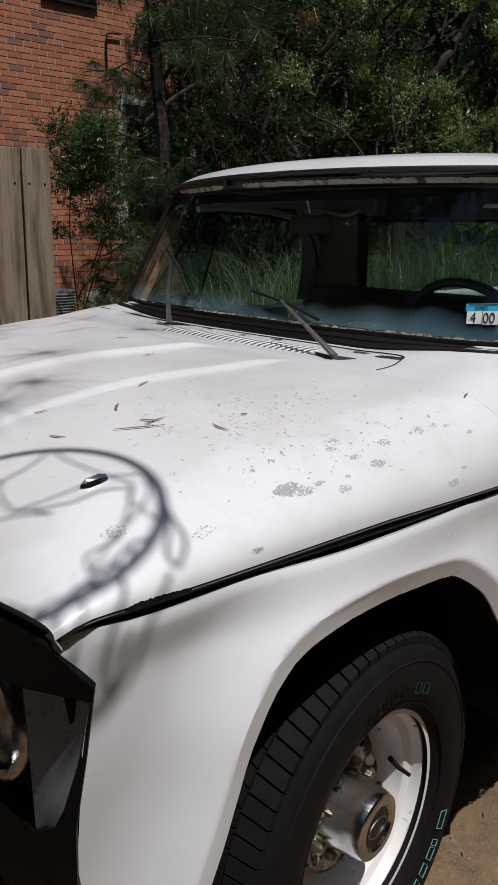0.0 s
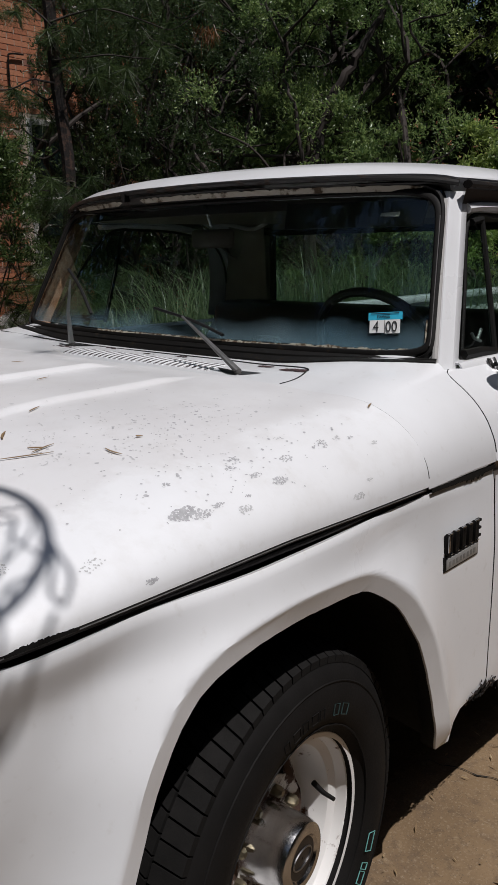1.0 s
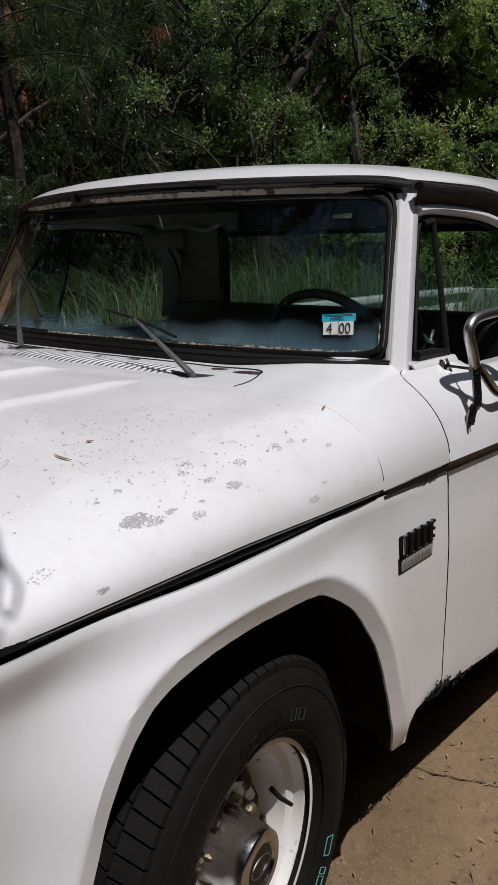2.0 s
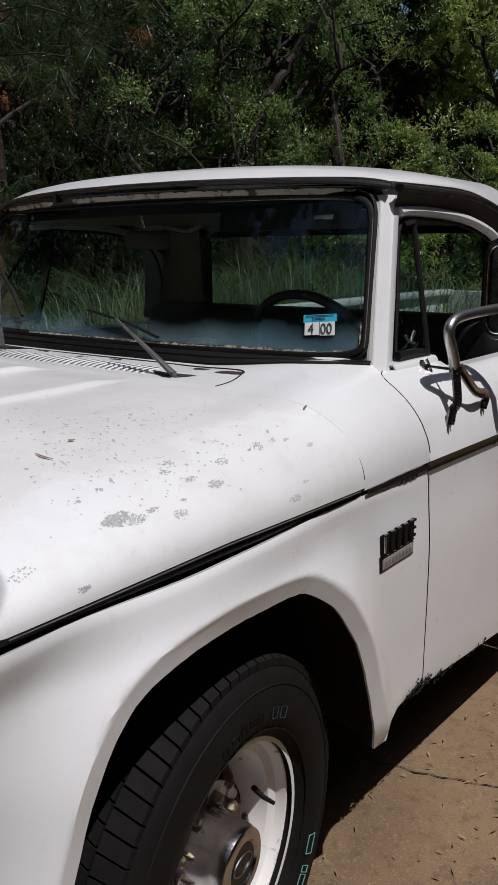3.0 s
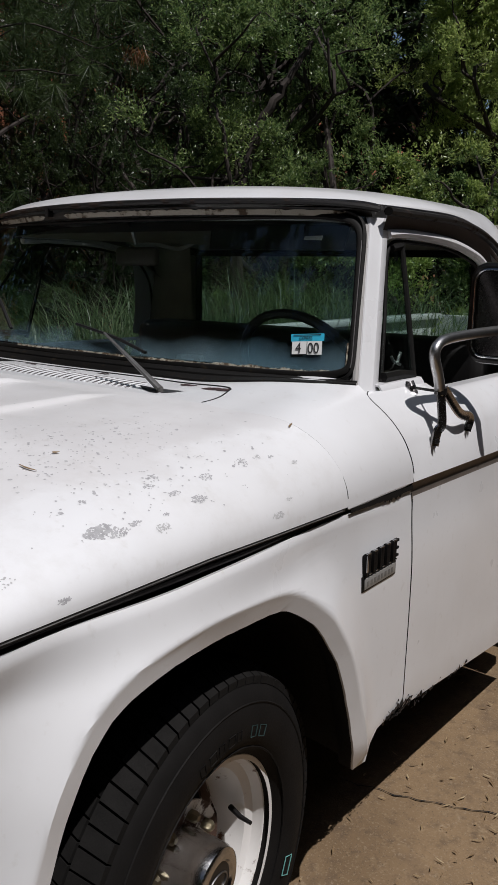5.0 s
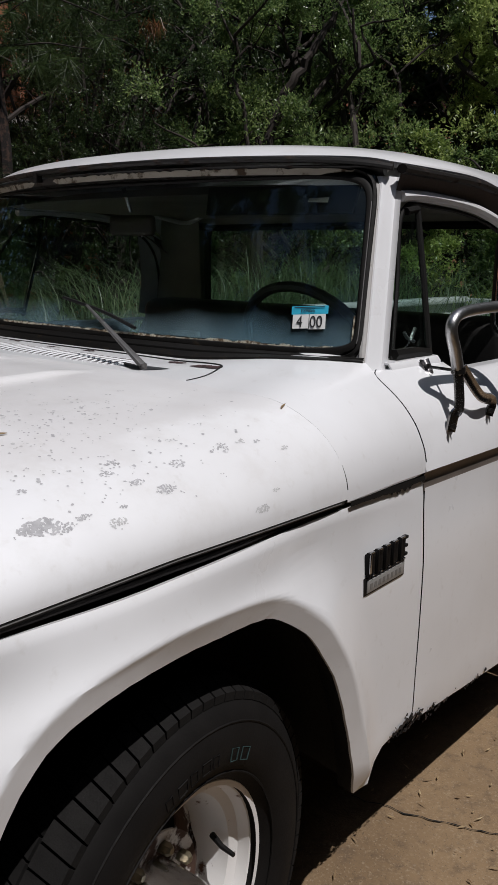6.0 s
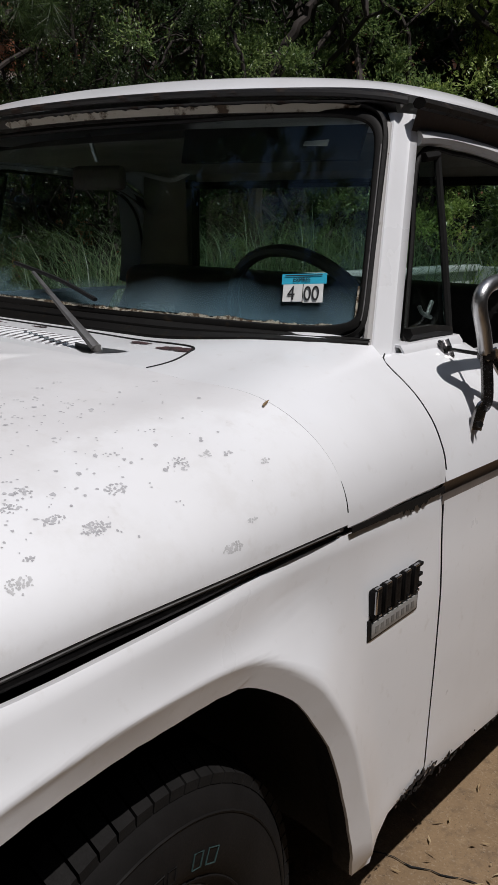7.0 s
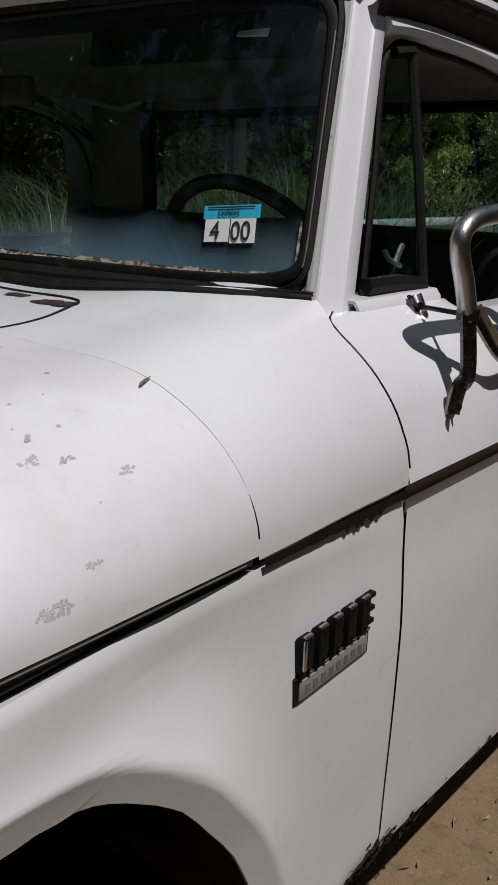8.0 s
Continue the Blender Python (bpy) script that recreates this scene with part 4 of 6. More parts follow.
# doors
for m in (1, -1):
    door = new("door")
    door.parent = truck
    tagged(door, "white cab door with chipped lower edge" if m == 1 else "white passenger door")
    rows = []
    for i in range(15):
        s = i / 14
        row = []
        for j in range(21):
            y = 0.6085 + (1.60 - 0.6085) * j / 20
            foot = 0.440 - 0.115 * (y - 0.64)
            zz = foot + (0.960 - 0.026 * (y - 0.61) - foot) * s
            row.append((m * (side_x(0.44 + 0.52 * s) + 0.004), y, zz))
        rows.append(row)
    rows.insert(0, [(x - m * 0.02, y, z) for x, y, z in rows[0]])
    part("lower_skin", sheet(rows), WHITE_LOW, door)
    # crease strip along the belt, its brown shade put into the colour
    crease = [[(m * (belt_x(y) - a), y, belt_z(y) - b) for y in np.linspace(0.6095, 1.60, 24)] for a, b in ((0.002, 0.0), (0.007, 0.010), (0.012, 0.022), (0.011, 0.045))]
    part("belt_crease", sheet(crease), plain("belt_crease_shade", (0.20, 0.165, 0.14), 0.5), door, "belt crease with its brown shade painted in")
    rows = []
    for i in range(13):
        s = i / 12
        k = 1 - 0.125 * (1 - (1 - s) ** 2)
        row = []
        for j in range(21):
            x = 0.985 * k
            y = (door_seam(x) + 0.0025) + (1.60 - door_seam(x)) * j / 20
            dip = 0.030 * ss(0.885, 0.97, y) * s
            row.append((m * x, y, upper(x, y) - dip))
        rows.append(row)
    for row in rows:
        x, y, z = row[0]
        row.insert(0, (x - m * 0.012, y + 0.0005, z - 0.006))
    rows.append([(x - m * 0.05, y, z - 0.004) for x, y, z in rows[-1]])
    part("upper_skin", sheet(rows), WHITE, door)
    seam = [(m * x, door_seam(x) + 0.001, upper(x, door_seam(x)) - 0.001) for x in np.linspace(0.852, 0.984, 40)]
    part("seam", tube(seam, 0.0013, 6), BLACK, door, "dark door seam")
    # ledge under the quarter light
    ledge = slab([[(m * (0.868 - a), y, z) for y in np.linspace(0.662, 0.885, 10)] for a, z in ((0.0, 1.150), (0.004, 1.182), (0.012, 1.192), (0.05, 1.194))], 0.004)
    part("ledge", ledge, WHITE, door)
    # window frame: front post, top bow, rear post
    def win(y, z):
        return (m * (post_x(z) - 0.002), y if m == 1 else y + 0.12 * ss(0.70, 0.90, y), z)
    bow = bend([win(0.832, 1.540), win(0.90, 1.545), win(1.00, 1.546), win(1.19, 1.537), win(1.34, 1.512), win(1.43, 1.480), win(1.50, 1.41), win(1.54, 1.30), win(1.555, 1.16)], 6)
    part("window_frame", tube(bow, 0.0135, 8), WHITE, door, "white window frame")
    inner_bow = bend([win(0.712, 1.19), win(0.780, 1.35), win(0.852, 1.512), win(1.00, 1.526), win(1.18, 1.518), win(1.325, 1.494), win(1.412, 1.462), win(1.480, 1.395), win(1.52, 1.30), win(1.535, 1.16)], 6)
    part("window_rubber", tube([(p.x - m * 0.008, p.y, p.z) for p in inner_bow], 0.005, 6), RUBBER, door)
    quarter = new("quarter_light")
    quarter.parent = door
    part("divider", tube([win(0.905, 1.520), win(0.890, 1.36), win(0.868, 1.18)], 0.008, 8), RUBBER, quarter)
    part("top_rail", tube([win(0.850, 1.508), win(0.905, 1.516)], 0.009, 6), RUBBER, quarter)
    part("foot_rail", tube([win(0.712, 1.205), win(0.80, 1.205), win(0.866, 1.198)], 0.012, 6), SEAL, quarter, "dried cracked rubber")
    p0, p1, p2, p3 = [Vector(win(*q)) - Vector((m * 0.004, 0, 0)) for q in ((0.715, 1.21), (0.865, 1.205), (0.905, 1.51), (0.845, 1.505))]
    g = part("quarter_pane", slab([[p0, p1], [p3, p2]], 0.003), GLASS, quarter)
    g.visible_shadow = False
    if m == 1:
        latch = tube(bend([win(0.850, 1.222), win(0.820, 1.232), win(0.81, 1.245)], 4), 0.004, 6)
        tube(bend([win(0.835, 1.225), win(0.85, 1.24), win(0.862, 1.25)], 4), 0.0045, 6, latch)
        o = part("latch", latch, DULL, quarter)
        o.location.x = -0.025

# cab corners and back wall with rear window
for m in (1, -1):
    rows = []
    for i in range(11):
        z = 0.42 + (1.16 - 0.42) * i / 10
        x = (side_x(min(z, 0.95)) + 0.004) if z < 0.95 else 0.985 - 0.13 * ss(0.95, 1.17, z)
        rows.append([(m * x, 1.604, z), (m * x, 1.70, z), (m * (x - 0.02), 1.755, z), (m * (x - 0.08), 1.77, z)])
    for i in range(9):
        z = 1.17 + (1.56 - 1.17) * i / 8
        x = post_x(z) + 0.004
        lean = 0.10 * (i / 8) ** 2
        rows.append([(m * px, py, min(z, eave(py) - 0.012)) for px, py in ((x, 1.560 - lean), (x, 1.66 - lean * 0.5), (x - 0.02, 1.735 - lean * 0.4), (x - 0.10, 1.765 - lean * 0.4))])
    part("cab_corner", sheet(rows), WHITE, truck)
    inner_c = [[(m * (post_x(z) - 0.012), (1.56 if m == 1 else 1.650) - 0.05 * k * k, z), (m * (post_x(z) - 0.045), 1.655 - 0.02 * k, z), (m * (0.66 if m == 1 else 0.615), 1.702 - 0.03 * k, z)] for k, z in [(i / 8, 1.0 + 0.56 * i / 8) for i in range(9)]]
    part("corner_trim", sheet(inner_c), LINER, truck, "olive-grey inner corner panel")
wall = bmesh.new()
for lo, hi in (((-0.90, 1.735, 0.45), (0.90, 1.765, 1.175)), ((-0.80, 1.72, 1.52), (0.80, 1.75, 1.61)), ((-0.74, 1.722, 1.175), (-0.61, 1.75, 1.52)), ((0.65, 1.722, 1.175), (0.74, 1.75, 1.52))):
    block(lo, hi, 0.004, wall)
part("cab_back", wall, LINER, truck, "olive-grey cab back wall")
part("rear_window_seal", tube(bend([(-0.60, 1.715, 1.20), (-0.60, 1.715, 1.50), (-0.56, 1.715, 1.515), (0.60, 1.715, 1.515), (0.64, 1.715, 1.50), (0.64, 1.715, 1.20), (0.60, 1.715, 1.185), (-0.56, 1.715, 1.185), (-0.60, 1.715, 1.20)], 4), 0.014, 6), RUBBER, truck)
g = part("rear_window", block((-0.61, 1.733, 1.175), (0.65, 1.737, 1.52), 0), GLASS, truck)
g.visible_shadow = False

# inside
rows = []
for i in range(11):
    s = i / 10
    rows.append([(k * 0.70, roof_front(k * 0.70) + 0.05 + (1.66 - roof_front(k * 0.70) - 0.05) * s, 1.550 + 0.050 * (1 - k ** 4) * math.sin(math.pi * min(max(s, 0.0), 1.0)) ** 0.5) for k in [-1 + 2 * j / 16 for j in range(17)]])
part("headliner", sheet(rows), LINER, truck, "olive-grey headliner")
trim = bend([(-0.70, 1.15, 1.588), (-0.695, 1.435, 1.564), (-0.672, 1.56, 1.542), (-0.64, 1.62, 1.531), (-0.60, 1.645, 1.545), (-0.55, 1.655, 1.572)], 6)
part("headliner_trim", tube(trim, 0.008, 8), PALE_TRIM, truck, "thin bright trim round the headliner")
dash = sheet([[(x, y, z) for x in np.linspace(-0.76, 0.76, 9)] for y, z in ((0.50, 1.10), (0.56, 1.165), (0.70, 1.175), (0.86, 1.170), (0.89, 1.14), (0.88, 0.95), (0.80, 0.75))])
part("dashboard", dash, DASH, truck, "dark dashboard")
part("dash_clutter", block((0.26, 0.62, 1.178), (0.33, 0.66, 1.222), 0.004, None, None), GLASS, truck, "clear plastic scrap on the dash").visible_shadow = False
part("papers", slab([[(-0.50, 0.62, 1.182), (-0.30, 0.60, 1.182)], [(-0.48, 0.72, 1.186), (-0.26, 0.70, 1.184)]], 0.004), CREAM, truck, "yellowed papers on the dash")
wheel_m = pose(0.43, 0.985, 1.150, -62, 0, 0)
steer = new("steering_wheel")
steer.parent = truck
tagged(steer, "thin black steering wheel")
ring = [(0.205 * math.cos(a), 0.205 * math.sin(a), 0) for a in [2 * math.pi * k / 40 for k in range(42)]]
b = tube(ring, 0.014, 8, cap=False)
bmesh.ops.transform(b, matrix=wheel_m, verts=b.verts)
part("rim", b, SEAT, steer)
for a in (0.7, math.pi - 0.7, math.pi / 2):
    b = tube([(0.03 * math.cos(a), 0.03 * math.sin(a), -0.03), (0.2 * math.cos(a), 0.2 * math.sin(a), 0)], 0.010, 6)
    bmesh.ops.transform(b, matrix=wheel_m, verts=b.verts)
    part("spoke", b, SEAT, steer)
b = tube([(0, 0, -0.35), (0, 0, -0.04), (0, 0, -0.02)], [0.025, 0.03, 0.045], 12)
bmesh.ops.transform(b, matrix=wheel_m, verts=b.verts)
part("column", b, SEAT, steer)
seat = new("bench_seat")
seat.parent = truck
tagged(seat, "black vinyl bench seat")
part("cushion", block((-0.78, 1.05, 0.72), (0.78, 1.58, 0.90), 0.04, seg=4), SEAT, seat)
part("backrest", block((-0.78, 1.50, 0.86), (0.78, 1.70, 1.235), 0.05, turn=None, seg=4), SEAT, seat)
part("cab_floor", block((-0.90, 0.55, 0.44), (0.90, 1.75, 0.47), 0.004), SOOT, truck)
part("firewall", block((-0.90, 0.50, 0.45), (0.90, 0.53, 1.10), 0.004), SOOT, truck)
visor = slab([[(0.30, screen(0.30, 1.565) + 0.03, 1.565), (0.69, screen(0.69, 1.56) + 0.03, 1.56)], [(0.30, screen(0.3, 1.50) + 0.05, 1.50), (0.68, screen(0.68, 1.50) + 0.05, 1.50)]], 0.012)
part("sun_visor", visor, SEAT, truck, "dark sun visor")
part("visor_card", slab([[(0.585, screen(0.585, 1.53) + 0.018, 1.533), (0.632, screen(0.632, 1.53) + 0.018, 1.535)], [(0.585, screen(0.585, 1.518) + 0.018, 1.526), (0.632, screen(0.632, 1.518) + 0.018, 1.524)]], 0.002), CREAM, truck, "pale card on the visor")
b = block((-0.075, -0.012, -0.028), (0.075, 0.012, 0.028), 0.012, seg=3)
bmesh.ops.transform(b, matrix=pose(-0.05, 0.79, 1.483, 0, 0, 12), verts=b.verts)
part("rear_view_mirror", b, plain("brown_mirror_back", (0.07, 0.045, 0.04), 0.5), truck)
part("mirror_stem", tube([(-0.05, 0.76, 1.58), (-0.05, 0.785, 1.52)], 0.006, 6), DULL, truck)

# windscreen sticker
def on_screen(x, z, off=0.0045):
    return Vector((x, screen(x, z) - off, z))


sticker = new("sticker")
sticker.parent = truck
tagged(sticker, "blue and white windscreen expiry sticker reading 4 00")
SX, SZ = 0.651, 1.254


def skewed(x, z):
    """The sticker was put on a little askew."""
    return SX + 0.84 * (x - SX) - 0.26 * (z - SZ), z + 0.06 * (x - SX)


def label(x0, x1, z0, z1, off):
    return slab([[on_screen(*skewed(x, z), off) for x in np.linspace(x0, x1, 5)] for z in (z0, z1)], 0.0006)


part("blue_field", label(SX - 0.004, SX + 0.092, SZ + 0.029, SZ + 0.046, 0.0048), BLUE, sticker)
part("month_field", label(SX, SX + 0.042, SZ, SZ + 0.030, 0.0046), PAPER, sticker)
part("year_field", label(SX + 0.044, SX + 0.086, SZ - 0.002, SZ + 0.029, 0.0046), PAPER, sticker)


def words(text, size, x, z, off, material, parent):
    cur = bpy.data.curves.new("writing", "FONT")
    cur.body, cur.size, cur.extrude = text, size, 0.0002
    tmp = bpy.data.objects.new("writing", cur)
    data = bpy.data.meshes.new_from_object(tmp)
    bpy.data.objects.remove(tmp)
    for v in data.vertices:
        p = on_screen(*skewed(x + v.co.x, z + v.co.y), off)
        v.co = p + Vector((0, -v.co.z, 0))
    data.materials.append(material)
    ob = new("writing", data)
    ob.parent = parent
    return ob


words("4", 0.034, SX + 0.011, SZ + 0.003, 0.0066, INK, sticker)
words("00", 0.034, SX + 0.046, SZ + 0.002, 0.0066, INK, sticker)
words("EXPIRES", 0.0105, SX + 0.022, SZ + 0.033, 0.0066, INK, sticker)
b = sheet([[on_screen(*skewed(SX + x, SZ + z), 0.0066) for x in np.linspace(0.004, 0.084, 4)] for z in (0.0425, 0.0445)])
part("fine_print", b, INK, sticker)

# wipers
for base_at, tip_at, blade_at in (((0.488, 0.314), (0.250, 0.370, 1.292), ((0.244, 1.233), (0.12, 1.265), (-0.045, 1.292))),
                                  ((-0.305, 0.430), (-0.312, 0.445, 1.372), ((-0.352, 1.262), (-0.47, 1.335), (-0.60, 1.394)))):
    wiper = new("wiper")
    wiper.parent = truck
    base = on_cowl(*base_at, 0.004)
    tip = Vector(tip_at)
    knee = base.lerp(tip, 0.45) + Vector((0, -0.010, 0.010))
    part("pivot", tube([base - Vector((0, 0, 0.02)), base + Vector((0, 0, 0.007))], [0.010, 0.008], 12), WIPER, wiper)
    part("arm", tube([base + Vector((0.004, -0.004, 0.003)), knee, tip], [0.0105, 0.0068, 0.0038], 8, flat=0.55), WIPER if base_at[0] > 0 else GALV, wiper, "dull metal wiper arm")
    line = [Vector((x, screen(x, z) - 0.014, z)) for x, z in blade_at]
    part("blade", tube(bend(line, 5), 0.006, 6, flat=0.7), BLACK, wiper)
# sunken wells round the wiper pivots
for px, py, mirror in ((0.488, 0.314, 1), (-0.305, 0.430, -1)):
    for name, mat, outline in (("wiper_well", BLACK, ((-0.101, 0.038), (-0.060, 0.030), (0.004, 0.012), (0.010, -0.020), (-0.010, -0.022), (-0.05, -0.004))),
                               ("wiper_scoop", DULL, ((0.004, 0.010), (-0.019, 0.029), (0.044, 0.033), (0.030, 0.004), (0.014, -0.016)))):
        bm = bmesh.new()
        ring = [bm.verts.new(on_cowl(px + mirror * a, py + b2, 0.0014)) for a, b2 in outline]
        bm.faces.new(ring if mirror == 1 else ring[::-1])
        part(name, bm, mat, cowl, smooth=False)

# side mirror on a bent tube
for m in (1,):
    mir = new("side_mirror")
    mir.parent = truck
    tagged(mir, "truck mirror on a bent metal tube with strap brackets")
    line = bend([(0.970, 0.755, 1.172), (0.970, 0.732, 1.220), (0.970, 0.706, 1.266), (0.970, 0.722, 1.291), (0.972, 0.775, 1.302), (0.985, 0.90, 1.308), (1.005, 1.00, 1.312)], 8)
    part("tube", tube(line, 0.0125, 12), GALV, mir)
    collar = Vector((0.970, 0.752, 1.180))
    part("clamp", tube([collar - Vector((0, 0, 0.006)), collar + Vector((0, 0, 0.008))], 0.0150, 12), BLACK_METAL, mir)

    def seated(x, y, out=0.003):
        return Vector((x + out, y, upper(x, y) + out))
    tab, foot, rear = seated(0.872, 0.790), seated(0.972, 0.724), seated(0.968, 0.925)
    part("rod", tube([tab, collar], 0.0035, 6), BLACK_METAL, mir)
    def ribbon(points, wide):
        """A flat pressed strap with a raised middle."""
        rows = []
        for k, p in enumerate(points):
            way = (points[min(k + 1, len(points) - 1)] - points[max(k - 1, 0)]).normalized()
            out = Vector((0.85, -0.5, 0.1))
            side = way.cross(out).normalized()
            face = side.cross(way).normalized() * -1
            rows.append([p - side * wide, p - side * wide * 0.45 + face * 0.005, p + side * wide * 0.45 + face * 0.005, p + side * wide])
        return slab(rows, 0.004)

    for end, mid in ((foot, Vector((0.986, 0.735, 1.11))), (rear, Vector((0.984, 0.840, 1.12)))):
        part("strap", ribbon(bend([collar + Vector((0.004, -0.010 if end is foot else 0.012, 0.004)), mid, end + Vector((0.006, 0, 0.024)), end - Vector((0, 0, 0.012))], 5), 0.0125), STRAP, mir, "dark worn strap bracket")
    part("strap", ribbon([tab + Vector((-0.006, 0.004, 0.014)), tab + Vector((0.004, 0, 0.0)), tab + Vector((0.012, -0.004, -0.014))], 0.012), STRAP, mir)
    for p in (tab, foot, rear):
        part("bolt", tube([p + Vector((0.004, -0.002, 0.0)), p + Vector((0.012, -0.008, 0.002))], 0.0055, 8), BLACK_METAL, mir)
    turn = pose(1.012, 1.015, 1.352, 0, 0, -6)

    def rounded(w, h, r, y):
        pts = []
        for cx, cz, a0 in ((w - r, h - r, 0), (r - w, h - r, 90), (r - w, r - h, 180), (w - r, r - h, 270)):
            pts += [turn @ Vector((cx + r * math.cos(radians(a0 + q)), y, cz + r * math.sin(radians(a0 + q)))) for q in (0, 18, 36, 54, 72, 90)]
        return pts

    shell = sheet([rounded(w, h, r, y) for w, h, r, y in ((0.084, 0.117, 0.034, 0.012), (0.093, 0.126, 0.040, 0.010), (0.095, 0.128, 0.042, 0.0), (0.092, 0.125, 0.040, -0.012), (0.084, 0.117, 0.034, -0.018), (0.074, 0.107, 0.028, -0.013))], close=True)
    part("head", shell, BLACK_METAL, mir, "dark mirror shell with rounded rim")
    back = sheet([rounded(0.074, 0.107, 0.028, -0.013), rounded(0.04, 0.06, 0.02, -0.016), rounded(0.002, 0.003, 0.001, -0.017)], close=True)
    part("back_plate", back, plain("dark_mirror_back", (0.10, 0.09, 0.09), 0.22, 0.9, 0.5, 14, 0.1), mir, "dark glossy mirror back")
    part("back_rim", tube([Vector(p) + turn.to_3x3() @ Vector((0, -0.003, 0)) for p in rounded(0.076, 0.109, 0.03, -0.015)] + [Vector(rounded(0.076, 0.109, 0.03, -0.018)[0])], 0.0028, 6), CHROME, mir, "bright rim line")
    part("glass", sheet([rounded(0.085, 0.118, 0.034, 0.0118), rounded(0.002, 0.003, 0.001, 0.0118)], close=True), MIRROR, mir)
    part("back_boss", tube([turn @ Vector((-0.03, -0.012, -0.05)), turn @ Vector((-0.03, -0.030, -0.05))], 0.012, 10), BLACK_METAL, mir)

# wheels
def wheel_parts(m, y, z, steer_by):
    hub = new("wheel")
    hub.parent = truck
    hub.matrix_world = pose(m * 0.950, y, z, 0, 0, steer_by) @ Matrix.Diagonal((m, 1, 1, 1))
    tyre = [(-0.235, 0.205), (-0.265, 0.27), (-0.260, 0.325), (-0.240, 0.364), (-0.19, 0.376), (-0.12, 0.379), (-0.05, 0.378), (-0.034, 0.374), (-0.006, 0.364), (0.010, 0.350), (0.022, 0.328), (0.028, 0.300), (0.030, 0.275), (0.022, 0.245), (0.006, 0.225), (-0.012, 0.210)]
    t = part("tyre", lathe(tyre, 72), TYRE, hub, "black all-terrain tyre with teal outlined lettering")
    # tread blocks round the shoulder
    bm = bmesh.new()
    for k in range(76):
        a = 2 * math.pi * k / 76
        for x0, x1, r, skew, shift in ((-0.034, 0.010, 0.379, 0.014, 0.0), (-0.079, -0.038, 0.380, 0.020, 0.5), (-0.126, -0.083, 0.3825, -0.012, 0.1), (-0.176, -0.130, 0.380, -0.015, 0.6), (-0.238, -0.180, 0.371, 0.014, 0.2)):
            wide = 0.0378
            quad = []
            for rr, sh in ((r - 0.008, 1.0), (r + 0.0055, 0.95)):
                for xx, sg in ((x0, -1), (x1, -1), (x1, 1), (x0, 1)):
                    ang = a + shift * math.pi / 38 + sg * wide * sh + skew * (0.8 if xx == x1 else -0.8)
                    drop = 0.019 if xx == x1 and x1 > 0 else 0.009 if (xx == x1 and x1 > -0.03) or (xx == x0 and x0 < -0.2) else 0.0
                    quad.append(bm.verts.new((xx, (rr - drop) * math.cos(ang), (rr - drop) * math.sin(ang))))
            b0, t0 = quad[:4], quad[4:]
            bm.faces.new(t0)
            for i in range(4):
                bm.faces.new((b0[i], b0[(i + 1) % 4], t0[(i + 1) % 4], t0[i]))
    bmesh.ops.recalc_face_normals(bm, faces=bm.faces)
    part("tread", bm, TREAD, hub, smooth=False)
    # raised rings on the sidewall
    for r, x in ((0.322, 0.0235), (0.240, 0.0200)):
        part("sidewall_ring", tube([(x, r * math.cos(a), r * math.sin(a)) for a in [2 * math.pi * k / 64 for k in range(66)]], 0.0022, 5, cap=False), TYRE, hub)
    # outlined bars in place of the lettering
    for a0, tall, inner, widths, ink in ((-27, 0.028, 0.258, (0.036, 0.012, 0.024, 0.024, 0.022, 0.024, 0.026), TEAL), (62, 0.020, 0.262, (0.022, 0.018), TEAL_DIM), (80, 0.018, 0.264, (0.014, 0.020, 0.016, 0.020, 0.014), TYRE)):
        a = radians(a0)
        for wide in widths:
            corners = [(inner + tall * f, a + d * wide / inner) for f, d in ((0, -0.5), (1, -0.5), (1, 0.5), (0, 0.5), (0, -0.5), (1, -0.5))]
            line = [(0.0305 if r < 0.27 else 0.0300, r * math.cos(q), r * math.sin(q)) for r, q in corners]
            part("letter_outline", tube(line, 0.0011, 5, cap=False), ink, t)
            a += (-1 if a0 < 0 else 1) * (wide + 0.010) / inner
    rim = [(0.000, 0.214), (0.004, 0.221), (0.000, 0.224), (-0.006, 0.219), (-0.010, 0.210), (-0.030, 0.203), (-0.038, 0.186), (-0.085, 0.176), (-0.105, 0.172), (-0.110, 0.168)]
    part("rim", lathe([(0.003, 0.212), *rim[1:]], 64), WHEEL_WHITE, hub, "white steel rim with rust")
    disc = [(-0.108, 0.170), (-0.100, 0.160), (-0.070, 0.135), (-0.062, 0.120), (-0.066, 0.100), (-0.072, 0.07), (-0.074, 0.02)]
    bm = lathe(disc, 96)
    hole_faces = []
    for f in bm.faces:
        c = f.calc_center_median()
        r, a = math.hypot(c.y, c.z), math.degrees(math.atan2(c.z, c.y)) % 45
        if 0.124 < r < 0.162 and 12 < a < 33:
            hole_faces.append(f)
    bmesh.ops.delete(bm, geom=hole_faces, context="FACES")
    bmesh.ops.solidify(bm, geom=bm.faces[:], thickness=0.004)
    part("disc", bm, WHEEL_RUST, hub, "rusted wheel disc with hand holes")
    part("brake_drum", lathe([(-0.13, 0.168), (-0.13, 0.0)], 40), SOOT, hub)
    cap = [(-0.080, 0.074), (-0.074, 0.077), (-0.066, 0.073), (-0.020, 0.070), (0.006, 0.068), (0.018, 0.064), (0.023, 0.055), (0.022, 0.045), (0.017, 0.041), (0.017, 0.002)]
